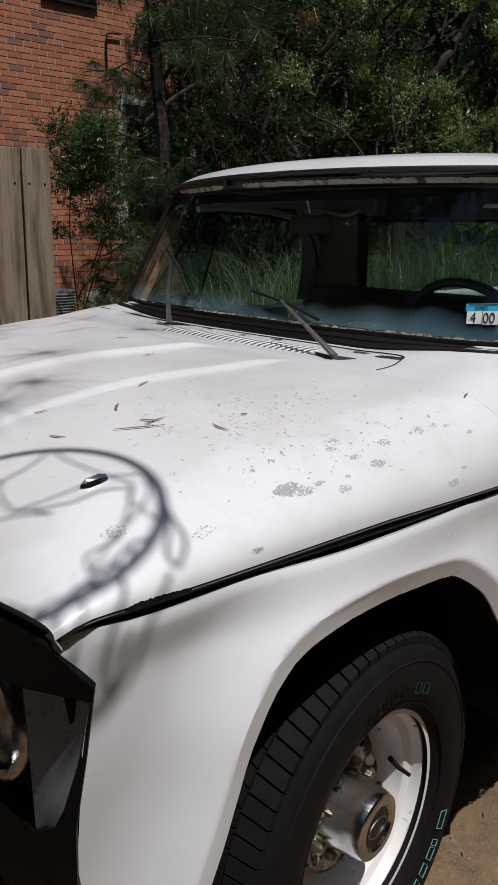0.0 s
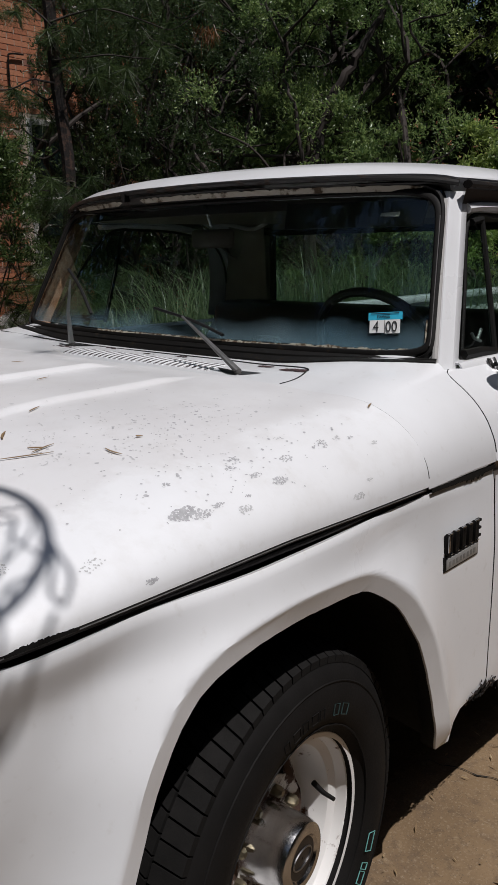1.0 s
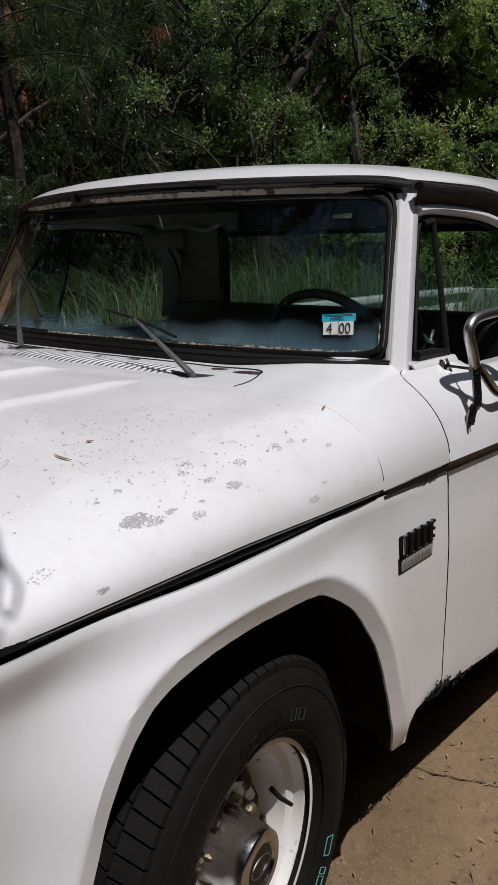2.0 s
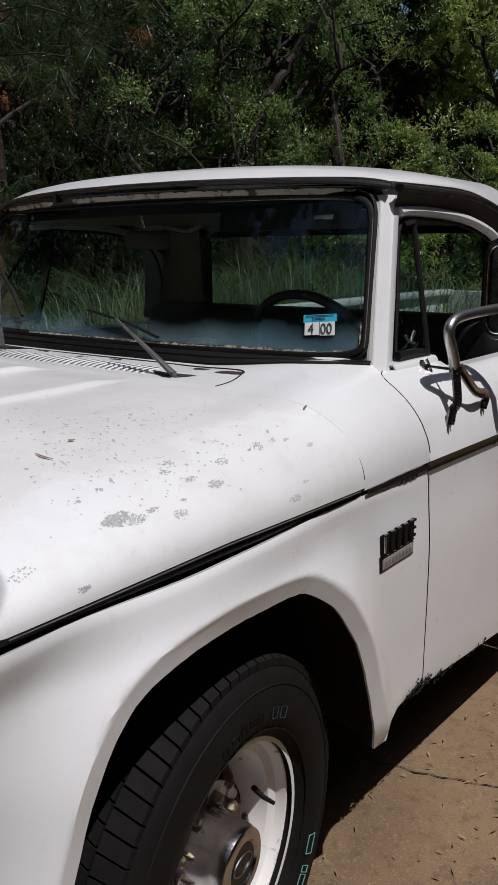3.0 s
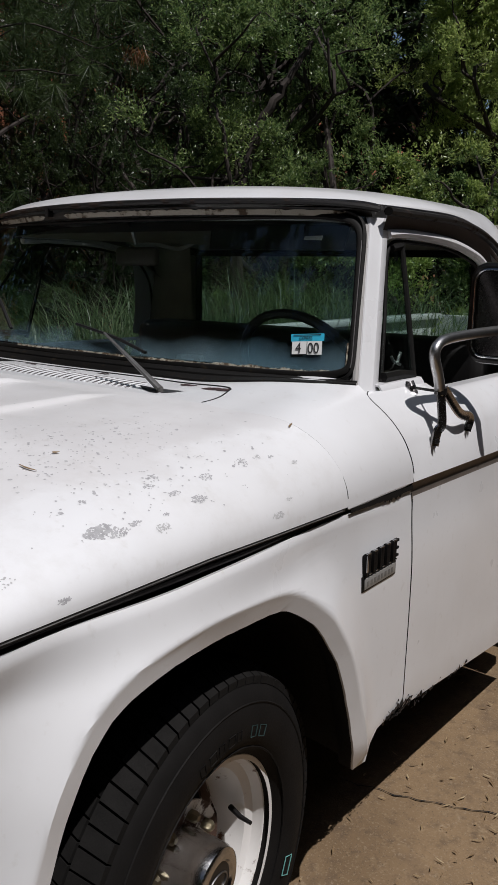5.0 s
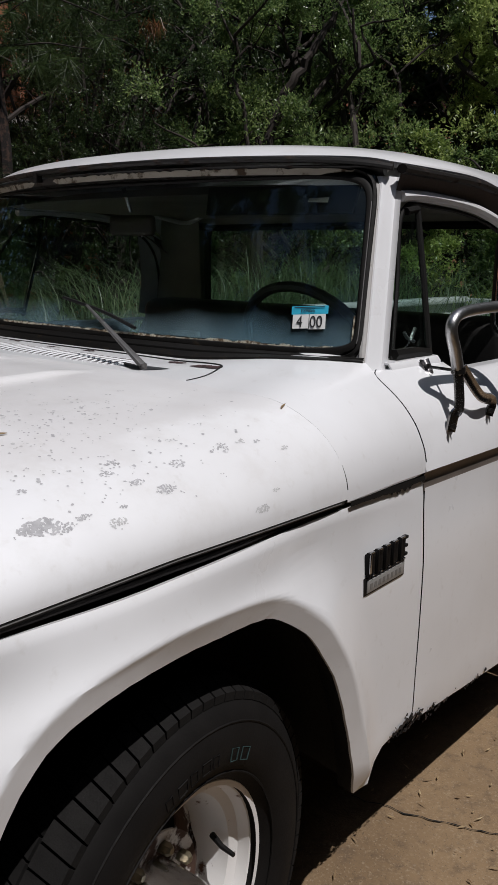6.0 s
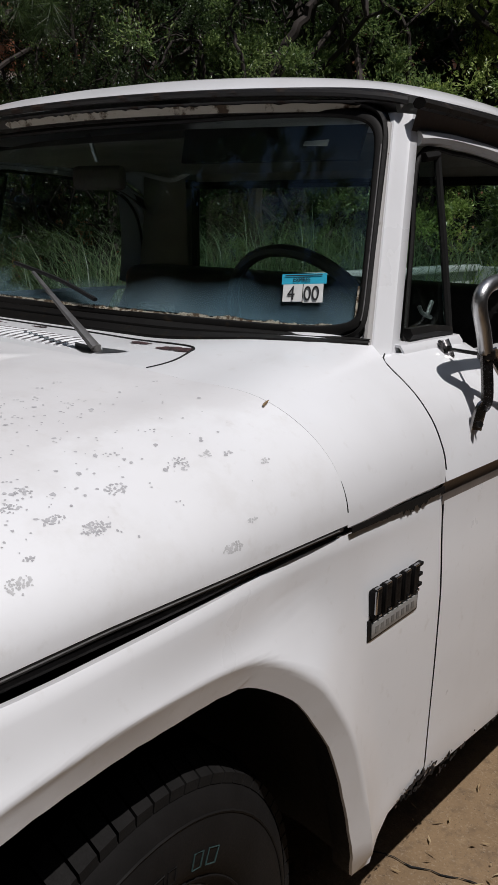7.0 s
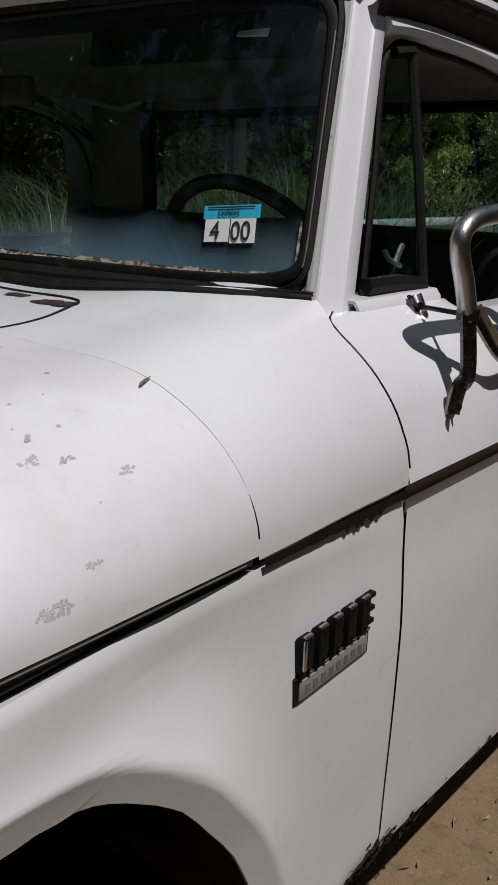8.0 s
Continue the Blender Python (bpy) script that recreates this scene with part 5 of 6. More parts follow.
    part("hub_cap", lathe(cap, 48), CHROME, hub, "scuffed chrome hub cap")
    b = tube([(0.0182, 0.030 * math.cos(a), 0.018 * math.sin(a)) for a in [2 * math.pi * k / 24 for k in range(26)]], 0.0018, 5, cap=False)
    part("cap_mark", b, DULL, hub)
    part("cap_centre", lathe([(0.0172, 0.0400), (0.0176, 0.002)], 32), BLACK_METAL, hub)
    for k in range(8):
        a = 2 * math.pi * (k + 0.5) / 8
        yy, zz = 0.092 * math.cos(a), 0.092 * math.sin(a)
        part("lug_nut", tube([(-0.070, yy, zz), (-0.052, yy, zz), (-0.046, yy, zz)], [0.011, 0.011, 0.006], 6), BRASS, hub)
    a = radians(8)
    part("valve", tube([(-0.060, 0.168 * math.cos(a), 0.168 * math.sin(a)), (-0.030, 0.155 * math.cos(a), 0.155 * math.sin(a)), (-0.002, 0.150 * math.cos(a), 0.150 * math.sin(a))], [0.006, 0.005, 0.004], 8), BLACK, hub)
    return hub


for m in (1, -1):
    for y, z, steer_by in ((-0.055, 0.388, 6.5), (3.25, 0.432, 0.0)):
        wheel_parts(m, y, z, steer_by)

# load bed
bed = new("load_bed")
bed.parent = truck
tagged(bed, "white load bed with pale rails")
for m in (1, -1):
    part("side", block((m * 0.985 if m < 0 else 0.93, 1.83, 0.50), (-0.93 if m < 0 else 0.985, 4.91, 1.115), 0.01), WHITE, bed)
    part("rail", block((m * 0.99 if m < 0 else 0.90, 1.83, 1.105), (-0.90 if m < 0 else 0.99, 4.92, 1.15), 0.008), WHITE, bed)
part("front_panel", block((-0.93, 1.83, 0.50), (0.93, 1.86, 1.10), 0.006), WHITE, bed)
part("tailgate", block((-0.92, 4.87, 0.55), (0.92, 4.93, 1.14), 0.008), WHITE, bed)
part("floor", block((-0.93, 1.84, 0.56), (0.93, 4.88, 0.60), 0.004), BLACK, bed)
part("chassis", block((-0.45, -0.55, 0.40), (0.45, 4.6, 0.52), 0.01), SOOT, truck)


# ---- the yard ----
def brick_wall_material(name):
    n = Nodes(name)
    tone = n.t.nodes.new("ShaderNodeObjectInfo").outputs["Random"]
    island = n.t.nodes.new("ShaderNodeNewGeometry").outputs["Random Per Island"]
    pick = n.math("FRACT", n.math("ADD", tone, island))
    col = n.mix(pick, (0.37, 0.130, 0.064), (0.49, 0.21, 0.115))
    col = n.mix(n.math("GREATER_THAN", pick, 0.86), col, (0.24, 0.115, 0.08))
    col = n.mix(n.step(n.noise(30, 5), 0.45, 0.75, 0, 0.4), col, (0.28, 0.11, 0.065))
    n.bump(n.noise(120, 4), 0.4, 0.002)
    return n.set(Base_Color=col, Roughness=0.88)


BRICK = brick_wall_material("red_brick")
MORTAR = plain("pale_mortar", (0.52, 0.42, 0.34), 0.92, 0, 0.2, 40, 0.3)
TRIM = plain("white_house_trim", (0.62, 0.61, 0.58), 0.55, 0, 0.25, 20, 0.1)
EAVE = plain("dark_brown_eave", (0.035, 0.022, 0.016), 0.7, 0, 0.3, 8, 0.2)
FENCE = None


def wood(name):
    n = Nodes(name)
    tone = n.t.nodes.new("ShaderNodeObjectInfo").outputs["Random"]
    grain = n.noise(10, 6, 0.6, n.stretch(14, 14, 0.7))
    col = n.mix(grain, (0.14, 0.105, 0.072), (0.40, 0.32, 0.225))
    col = n.mix(n.math("MULTIPLY", tone, 0.35), col, (0.34, 0.26, 0.17))
    height = n.put("ShaderNodeSeparateXYZ", Vector=n.co).outputs[2]
    col = n.mix(n.step(n.noise(9, 4, 0.6, n.stretch(2.2, 2.2, 0.25)), 0.44, 0.66, 0, 0.85), col, (0.085, 0.058, 0.036))
    knot = n.put("ShaderNodeTexVoronoi", Vector=n.stretch(5, 5, 2.2), Scale=1.0).outputs["Distance"]
    col = n.mix(n.step(knot, 0.05, 0.11, 0.8, 0.0), col, (0.07, 0.045, 0.03))
    n.bump(grain, 0.4, 0.003)
    return n.set(Base_Color=col, Roughness=0.85)


FENCE = wood("weathered_fence_wood")

# fence of tall planks beside the drive
fence = thing("fence", "weathered grey-brown wooden privacy fence of upright planks", "fence")
rng = random.Random(8)
fy = 0.86
for k in range(22):
    w = 0.138
    y1, y0 = fy - k * 0.1475, fy - k * 0.1475 - w
    top = 1.815 + rng.uniform(-0.012, 0.012)
    lean = rng.uniform(-0.004, 0.004)
    plank = block((-1.80 + lean, y0, -0.02), (-1.78 + lean, y1, top), 0.003)
    board = part("plank", plank, FENCE, fence, smooth=False)
    if k < 4:
        for yy in (y0 + 0.03, y1 - 0.03):
            part("nail", tube([(-1.782 + lean, yy, 1.655), (-1.778 + lean, yy, 1.655)], 0.005, 8), BLACK_METAL, board)
for z in (0.4, 1.62):
    part("rail", block((-1.845, fy - 3.2, z), (-1.802, fy - 0.01, z + 0.09), 0.003), FENCE, fence, smooth=False)
part("post", block((-1.90, fy - 0.10, -0.05), (-1.81, fy - 0.01, 1.72), 0.004), FENCE, fence, smooth=False)

# brick house: one long wall beyond the yard
HX = -7.50
house = thing("brick_house", "red brick house with a white window and dark eaves", "house")
part("wall", block((HX - 0.25, 0.9, -0.2), (HX - 0.001, 20.0, 5.8), 0), MORTAR, house, "pale mortar bed", smooth=False)
WIN_Y0, WIN_Y1, WIN_Z0, WIN_Z1 = 5.09, 6.28, 1.175, 3.06
loose_v, loose_f = [], []
count = 0
course, pitch = 0.0685, 0.2032
r = random.Random(21)
small = block((-0.004, 0, 0), (0.011, 0.193, 0.0585), 0.002, seg=1)
brick_mesh = bpy.data.meshes.new("brick")
small.to_mesh(brick_mesh)
small.free()
brick_mesh.materials.append(BRICK)
box = [(x, y, z) for x in (-0.004, 0.010) for y in (0, 0.193) for z in (0, 0.0585)]
boxf = [(4, 6, 7, 5), (2, 3, 7, 6), (0, 4, 5, 1), (1, 5, 7, 3), (0, 2, 6, 4)]
for row in range(85):
    z = -0.1 + row * course
    off = (row % 2) * pitch / 2
    for col in range(92):
        y = 0.95 + col * pitch + off
        if WIN_Y0 - 0.20 < y < WIN_Y1 and WIN_Z0 - 0.06 < z < WIN_Z1:
            continue
        j = (HX - 0.006 + r.uniform(-0.0015, 0.0015), y + r.uniform(-0.002, 0.002), z + r.uniform(-0.0015, 0.0015))
        if 2.9 < y < 4.9 and 2.0 < z < 4.1 and count < 300:
            o = new("brick", brick_mesh)
            o.parent = house
            o.location = j
            count += 1
        else:
            base = len(loose_v)
            loose_v += [(j[0] + a, j[1] + b, j[2] + c) for a, b, c in box]
            loose_f += [[base + q for q in f] for f in boxf]
rest = soup("brickwork", loose_v, loose_f, BRICK, house)
rest.data.shade_flat()
tagged(rest, "red brickwork in running bond", kind="stuff")
window = new("window")
window.parent = house
tagged(window, "white framed window with a pale sill")
part("frame", block((HX - 0.06, WIN_Y0, WIN_Z0), (HX + 0.014, WIN_Y0 + 0.075, WIN_Z1), 0.004), TRIM, window)
part("frame", block((HX - 0.06, WIN_Y1 - 0.075, WIN_Z0), (HX + 0.014, WIN_Y1, WIN_Z1), 0.004), TRIM, window)
part("frame", block((HX - 0.06, WIN_Y0 + 0.075, WIN_Z1 - 0.07), (HX + 0.012, WIN_Y1 - 0.075, WIN_Z1), 0.004), TRIM, window)
part("meeting_rail", block((HX - 0.06, WIN_Y0 + 0.075, 2.08), (HX + 0.010, WIN_Y1 - 0.075, 2.13), 0.004), TRIM, window)
part("sill", block((HX - 0.06, WIN_Y0 - 0.05, WIN_Z0 - 0.075), (HX + 0.06, WIN_Y1 + 0.05, WIN_Z0), 0.004), TRIM, window)
part("pane", block((HX - 0.03, WIN_Y0 + 0.07, WIN_Z0), (HX + 0.003, WIN_Y1 - 0.07, WIN_Z1 - 0.07), 0), plain("dark_window_pane", (0.010, 0.018, 0.017), 0.3), window)
part("eave", block((HX - 0.3, 0.8, 5.62), (HX + 0.55, 20.0, 5.80), 0.01), EAVE, house, "dark brown eave")
part("roof", slab([[(HX + 0.62, 0.7, 5.84), (HX + 0.62, 20.1, 5.84)], [(HX - 3.0, 0.7, 7.4), (HX - 3.0, 20.1, 7.4)]], 0.1), EAVE, house, "dark roof slope")
part("beam", block((HX + 0.006, 4.03, 4.00), (HX + 0.05, 4.75, 4.14), 0.004), EAVE, house, "dark lintel on the wall")
part("upper_sill", block((HX + 0.012, 4.06, 4.144), (HX + 0.10, 4.78, 4.22), 0.004), TRIM, house, "pale sill above the lintel")
wire = bend([(HX + 0.04, 4.88, 3.31), (HX + 0.04, 4.884, 3.69), (HX + 0.04, 4.917, 3.76), (HX + 0.04, 5.10, 3.776)], 4)
part("conduit", tube(wire, 0.011, 6), BLACK, house, "thin dark conduit on the wall")

# air-conditioning unit and a white vent elbow at the wall
unit_ac = thing("air_conditioner", "grey slatted outdoor air conditioner by the brick wall", "air conditioner")
ax, ay = -6.76, 3.22
part("cabinet", block((ax - 0.43, ay - 0.43, 0.0), (ax + 0.43, ay + 0.43, 0.80), 0.02), plain("ac_grey", (0.12, 0.125, 0.13), 0.5), unit_ac)
AC_SLAT = plain("ac_slat", (0.26, 0.265, 0.27), 0.5)
for k in range(23):
    z = 0.06 + 0.031 * k
    part("slat", block((ax - 0.44, ay - 0.44, z), (ax + 0.44, ay + 0.44, z + 0.012), 0.002), AC_SLAT, unit_ac)
elbow = thing("vent_pipe", "white plastic elbow pipe by the house wall", "pipe")
part("bend", tube(bend([(HX + 0.35, 4.365, 0.0), (HX + 0.35, 4.365, 0.52), (HX + 0.39, 4.41, 0.644), (HX + 0.58, 4.52, 0.644)], 5), 0.10, 14), TRIM, elbow)

# far building with pale siding, seen past the trees
far = thing("siding_house", "pale tan house with lap siding beyond the trees", "house")
SIDING = plain("tan_siding", (0.46, 0.38, 0.29), 0.7, 0, 0.15, 6, 0.05)
part("wall", block((-3.7, 11.5, -0.1), (4.0, 11.7, 2.95), 0.01), SIDING, far)
for k in range(24):
    part("board", block((-3.72, 11.485, 0.05 + 0.12 * k), (4.02, 11.499, 0.158 + 0.12 * k), 0.003), SIDING, far)
part("roof", slab([[(-4.0, 11.2, 2.92), (4.4, 11.2, 2.92)], [(-4.0, 15.0, 4.7), (4.4, 15.0, 4.7)]], 0.1), EAVE, far)


# ---- plants ----
def limb(bm, a, b, r0, r1, rng, kink=0.08, n=7):
    a, b = Vector(a), Vector(b)
    size = (b - a).length * kink
    pts = [a.lerp(b, k / (n - 1)) + Vector([rng.gauss(0, size) * (0 < k < n - 1) for _ in range(3)]) for k in range(n)]
    line = bend(pts, 3)
    tube(line, [r0 + (r1 - r0) * k / (len(line) - 1) for k in range(len(line))], 7, bm)
    return pts


GROUPS = {"shrub_tree": "evergreens behind the truck", "low_shrub": "low shrubs behind the truck", "back_tree": "dark trees of the yard", "tall_tree": "tall shade trees", "unseen_tree": "trees across the drive"}


def shrub_tree(name, label, base, height, spread, clumps, per, seed, leaf=0.045, material=LEAF, low=0.15, stem=0.045):
    """Several stems from the ground, branching into uneven clumps of small leaves."""
    rng = random.Random(seed)
    nr = np.random.default_rng(seed)
    tree = thing(name, label, "shrub" if "shrub" in name else "tree", GROUPS.get(name, ""))
    bx, by = base
    z0 = lie(bx, by) - 0.05
    stems = bmesh.new()
    hearts = []
    for k in range(5):
        a = rng.uniform(0, 2 * math.pi)
        top = (bx + spread * 0.55 * math.cos(a), by + spread * 0.55 * math.sin(a), z0 + height * rng.uniform(0.6, 0.9))
        pts = limb(stems, (bx + 0.12 * math.cos(a), by + 0.12 * math.sin(a), z0), top, stem, stem * 0.27, rng)
        for p in pts[2:]:
            for _ in range(2):
                q = p + Vector((rng.gauss(0, spread * 0.35), rng.gauss(0, spread * 0.35), rng.uniform(-0.05, 0.25) * height * 0.5))
                limb(stems, p, q, stem * 0.3, stem * 0.09, rng, 0.1, 5)
                hearts.append(q)
    part("trunk", stems, TWIG, tree)
    pts, ways = [], []
    for k in range(clumps):
        if k < len(hearts):
            c = np.array(hearts[k])
        else:
            a, rr = rng.uniform(0, 2 * math.pi), spread * math.sqrt(rng.random())
            c = np.array((bx + rr * math.cos(a), by + rr * math.sin(a), z0 + height * (low + (1 - low) * rng.random() ** 0.8)))
        size = rng.uniform(0.10, 0.30) * (0.6 + spread * 0.35)
        twigs = max(per // 14, 1)
        heart = unit(nr.normal(size=(twigs, 3))) * (size * nr.uniform(0.0, 0.75, (twigs, 1))) * (1.25, 1.25, 0.75)
        aim = unit(heart / size + nr.normal(size=(twigs, 3)) * 0.6 + (0, 0, 0.55))
        reach = nr.uniform(0.0, 1.0, (twigs, 14, 1)) * size * nr.uniform(0.5, 1.1, (twigs, 1, 1))
        sprig = c + heart[:, None] + aim[:, None] * reach + nr.normal(size=(twigs, 14, 3)) * leaf * 0.35
        pts.append(sprig.reshape(-1, 3))
        ways.append(np.repeat(aim, 14, 0))
    pts, ways = np.concatenate(pts), np.concatenate(ways)
    keep = pts[:, 2] > z0 + max(0.05, (low - 0.15) * height)
    crown_ob = leaves("crown", pts[keep], leaf, leaf * 0.36, material, tree, seed, ways=ways[keep])
    tagged(crown_ob, kind="stuff")
    return tree


def pine(name, label, base, height, r0, tufts, seed, fine=0.0013, long=(0.12, 0.23), per=110, needle=NEEDLE):
    rng = random.Random(seed)
    tree = thing(name, label, "tree")
    bx, by = base
    z0 = lie(bx, by) - 0.05
    bm = bmesh.new()
    limb(bm, (bx, by, z0), (bx - 0.12, by + 0.05, z0 + height), r0, r0 * 0.7, rng, 0.008, 9)
    part("trunk", bm, BARK, tree)
    roots = []
    for tz, dx, dy, dz in tufts:
        a = Vector((bx - 0.12 * tz / height, by, z0 + tz))
        b = a + Vector((dx, dy, dz))
        bm = bmesh.new()
        limb(bm, a, b, 0.009, 0.003, rng, 0.05, 6)
        part("branch", bm, TWIG, tree)
        for k in range(7):
            roots.append(np.array(a.lerp(b, 0.35 + 0.65 * k / 6)) + np.random.default_rng(seed + k).normal(size=3) * 0.07)
    nr = np.random.default_rng(seed)
    c = np.repeat(np.array(roots), per, 0)
    way = unit(nr.normal(size=c.shape) * (1, 1, 0.6) + (0, 0, -0.25))
    side = unit(np.cross(way, nr.normal(size=c.shape))) * fine
    ln = nr.uniform(*long, (len(c), 1))
    tip = c + way * ln - (0, 0, 0.05)
    verts = np.stack([c - side, c + side, tip], 1).reshape(-1, 3)
    soup("needles", verts, np.arange(len(c) * 3).reshape(-1, 3), needle, tree)
    return tree


pine("pine_tree", "slender pine trunk with flaky bark before the brick house", (-3.42, 2.68), 7.0, 0.052,
     ((2.98, -0.30, -0.20, 0.30), (2.92, 0.25, 0.12, 0.10), (2.60, -0.40, -0.35, -0.05), (2.55, -0.55, -0.1, -0.02), (2.15, -0.5, -0.35, -0.05), (1.95, 0.35, -0.1, -0.10), (1.75, -0.45, -0.15, -0.05), (1.5, 0.3, -0.25, -0.10),
      (1.4, -0.35, -0.35, -0.15), (1.25, -0.1, -0.45, -0.1), (1.3, 0.45, 0.1, -0.1), (1.15, -0.5, -0.1, -0.1), (1.85, 0.15, -0.3, 0.0), (3.0, 0.75, 0.72, 0.05), (3.3, 0.9, 0.8, 0.0), (3.2, 0.3, 0.55, 0.05), (4.3, 0.9, 0.4, 0.4), (4.6, -0.6, 0.4, 0.4), (2.75, 0.7, 0.3, -0.05)), 5)
pine("pine_tree", "tall pine in front of the truck with branches over its hood", (1.0, -3.8), 8.0, 0.11,
     ((4.15, 0.32, 3.42, 0.0), (4.2, -0.01, 3.92, -0.05), (4.1, 0.52, 3.29, 0.05), (4.0, 0.56, 3.17, 0.1), (4.3, -0.31, 4.12, -0.1), (4.9, -1.2, -0.8, 0.3), (5.4, 0.9, -1.0, 0.4), (5.8, -0.9, 0.5, 0.4)), 15, 0.0009)
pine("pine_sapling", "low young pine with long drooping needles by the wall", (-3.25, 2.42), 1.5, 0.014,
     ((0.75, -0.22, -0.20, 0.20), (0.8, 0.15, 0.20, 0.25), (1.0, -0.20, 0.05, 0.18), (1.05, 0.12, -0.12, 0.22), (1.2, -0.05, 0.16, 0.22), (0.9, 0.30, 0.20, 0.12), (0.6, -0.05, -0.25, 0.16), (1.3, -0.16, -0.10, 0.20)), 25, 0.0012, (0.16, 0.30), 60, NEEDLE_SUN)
# a spray of dead orange needles on the pine's long branch
nr = np.random.default_rng(77)
c = np.array((-2.60, 3.38, 2.93)) + nr.normal(size=(95, 3)) * (0.045, 0.045, 0.02)
tip = c + np.c_[nr.normal(0, 0.04, 95), nr.normal(0, 0.04, 95), -nr.uniform(0.03, 0.15, 95)]
side = np.c_[nr.normal(0, 0.0018, (95, 2)), np.zeros(95)]
dead = soup("dead_needles", np.stack([c - side, c + side, tip], 1).reshape(-1, 3), np.arange(285).reshape(-1, 3), NEEDLE_DEAD)
tagged(dead, "spray of dead orange pine needles caught on a branch", "needles", kind="stuff")
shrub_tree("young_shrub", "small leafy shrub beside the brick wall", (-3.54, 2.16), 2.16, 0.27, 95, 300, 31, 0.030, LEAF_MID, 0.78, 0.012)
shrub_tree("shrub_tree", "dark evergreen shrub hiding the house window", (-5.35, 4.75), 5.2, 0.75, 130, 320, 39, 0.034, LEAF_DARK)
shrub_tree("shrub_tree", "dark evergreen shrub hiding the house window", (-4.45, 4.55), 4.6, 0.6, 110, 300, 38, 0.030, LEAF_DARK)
# added where the brick wall lies dark in shade behind the trunk
shrub_tree("shrub_tree", "narrow evergreen added in place of the shaded house wall", (-4.95, 4.05), 4.5, 0.36, 120, 380, 36, 0.034, LEAF_DARK)
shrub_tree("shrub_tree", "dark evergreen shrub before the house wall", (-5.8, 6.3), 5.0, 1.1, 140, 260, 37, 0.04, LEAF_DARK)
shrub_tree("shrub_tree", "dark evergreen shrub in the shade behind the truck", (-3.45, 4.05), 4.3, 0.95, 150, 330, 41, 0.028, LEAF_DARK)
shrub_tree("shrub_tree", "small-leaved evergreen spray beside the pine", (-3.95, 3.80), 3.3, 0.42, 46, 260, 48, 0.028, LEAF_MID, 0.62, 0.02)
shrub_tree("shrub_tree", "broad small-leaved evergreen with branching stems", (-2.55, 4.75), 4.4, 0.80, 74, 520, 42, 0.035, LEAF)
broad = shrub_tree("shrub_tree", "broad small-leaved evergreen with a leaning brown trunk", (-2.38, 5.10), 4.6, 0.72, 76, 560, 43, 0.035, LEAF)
rng = random.Random(19)
for line, thick in ((((-2.36, 4.25, 0.0), (-2.36, 4.22, 1.75), (-2.31, 4.38, 2.47), (-2.16, 4.54, 2.85), (-2.02, 4.70, 3.2)), 0.055), (((-2.30, 4.28, 0.9), (-2.42, 4.16, 2.3), (-2.58, 4.16, 2.78)), 0.022)):
    bm = bmesh.new()
    stem = bend(line, 6)
    tube([p + Vector((rng.gauss(0, 0.012), rng.gauss(0, 0.012), 0)) for p in stem], [thick * (1 - 0.6 * k / len(stem)) for k in range(len(stem))], 8, bm)
    part("stem", bm, TWIG, broad)
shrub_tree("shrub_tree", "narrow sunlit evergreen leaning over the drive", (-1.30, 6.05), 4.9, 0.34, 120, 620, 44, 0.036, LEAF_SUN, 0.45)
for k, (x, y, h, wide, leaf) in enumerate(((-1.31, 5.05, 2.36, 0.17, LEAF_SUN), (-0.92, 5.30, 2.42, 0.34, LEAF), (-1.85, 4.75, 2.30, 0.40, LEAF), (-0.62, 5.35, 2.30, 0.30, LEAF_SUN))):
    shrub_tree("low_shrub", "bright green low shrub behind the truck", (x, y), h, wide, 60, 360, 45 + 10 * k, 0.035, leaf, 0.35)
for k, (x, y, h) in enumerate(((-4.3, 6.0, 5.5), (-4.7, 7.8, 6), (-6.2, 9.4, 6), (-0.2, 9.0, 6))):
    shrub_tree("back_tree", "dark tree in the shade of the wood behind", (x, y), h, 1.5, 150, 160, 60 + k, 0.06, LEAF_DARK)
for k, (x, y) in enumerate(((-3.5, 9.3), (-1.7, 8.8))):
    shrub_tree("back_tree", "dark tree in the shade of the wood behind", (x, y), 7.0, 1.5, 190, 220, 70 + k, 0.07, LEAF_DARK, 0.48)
# added crowns above the view that keep the background dark
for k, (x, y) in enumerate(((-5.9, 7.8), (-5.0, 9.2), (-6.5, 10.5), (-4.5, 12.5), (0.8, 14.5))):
    shrub_tree("tall_tree", "tall spreading tree added to shade the yard behind", (x, y), 8.5, 2.9, 150, 110, 160 + k, 0.15, LEAF_DARK, 0.62)
# trees added out of view so the windscreen reflects dark leaves
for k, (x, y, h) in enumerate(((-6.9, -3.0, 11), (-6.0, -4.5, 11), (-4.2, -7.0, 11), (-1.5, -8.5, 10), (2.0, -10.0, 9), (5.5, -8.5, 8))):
    shrub_tree("unseen_tree", "unseen leafy tree added to darken the windscreen's reflections", (x, y), h, 2.6, 230, 220, 80 + k, 0.15, LEAF_DARK)
# one more added out of view, cutting ground bounce onto the fender
shrub_tree("unseen_tree", "unseen leafy tree added to shade the drive before the truck", (3.3, -2.45), 6.5, 1.15, 120, 200, 88, 0.12, LEAF_DARK, 0.55)
# full ring of woods; its unseen part is added to cut sky light
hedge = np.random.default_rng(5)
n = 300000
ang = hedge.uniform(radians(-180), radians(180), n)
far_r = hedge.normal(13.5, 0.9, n)
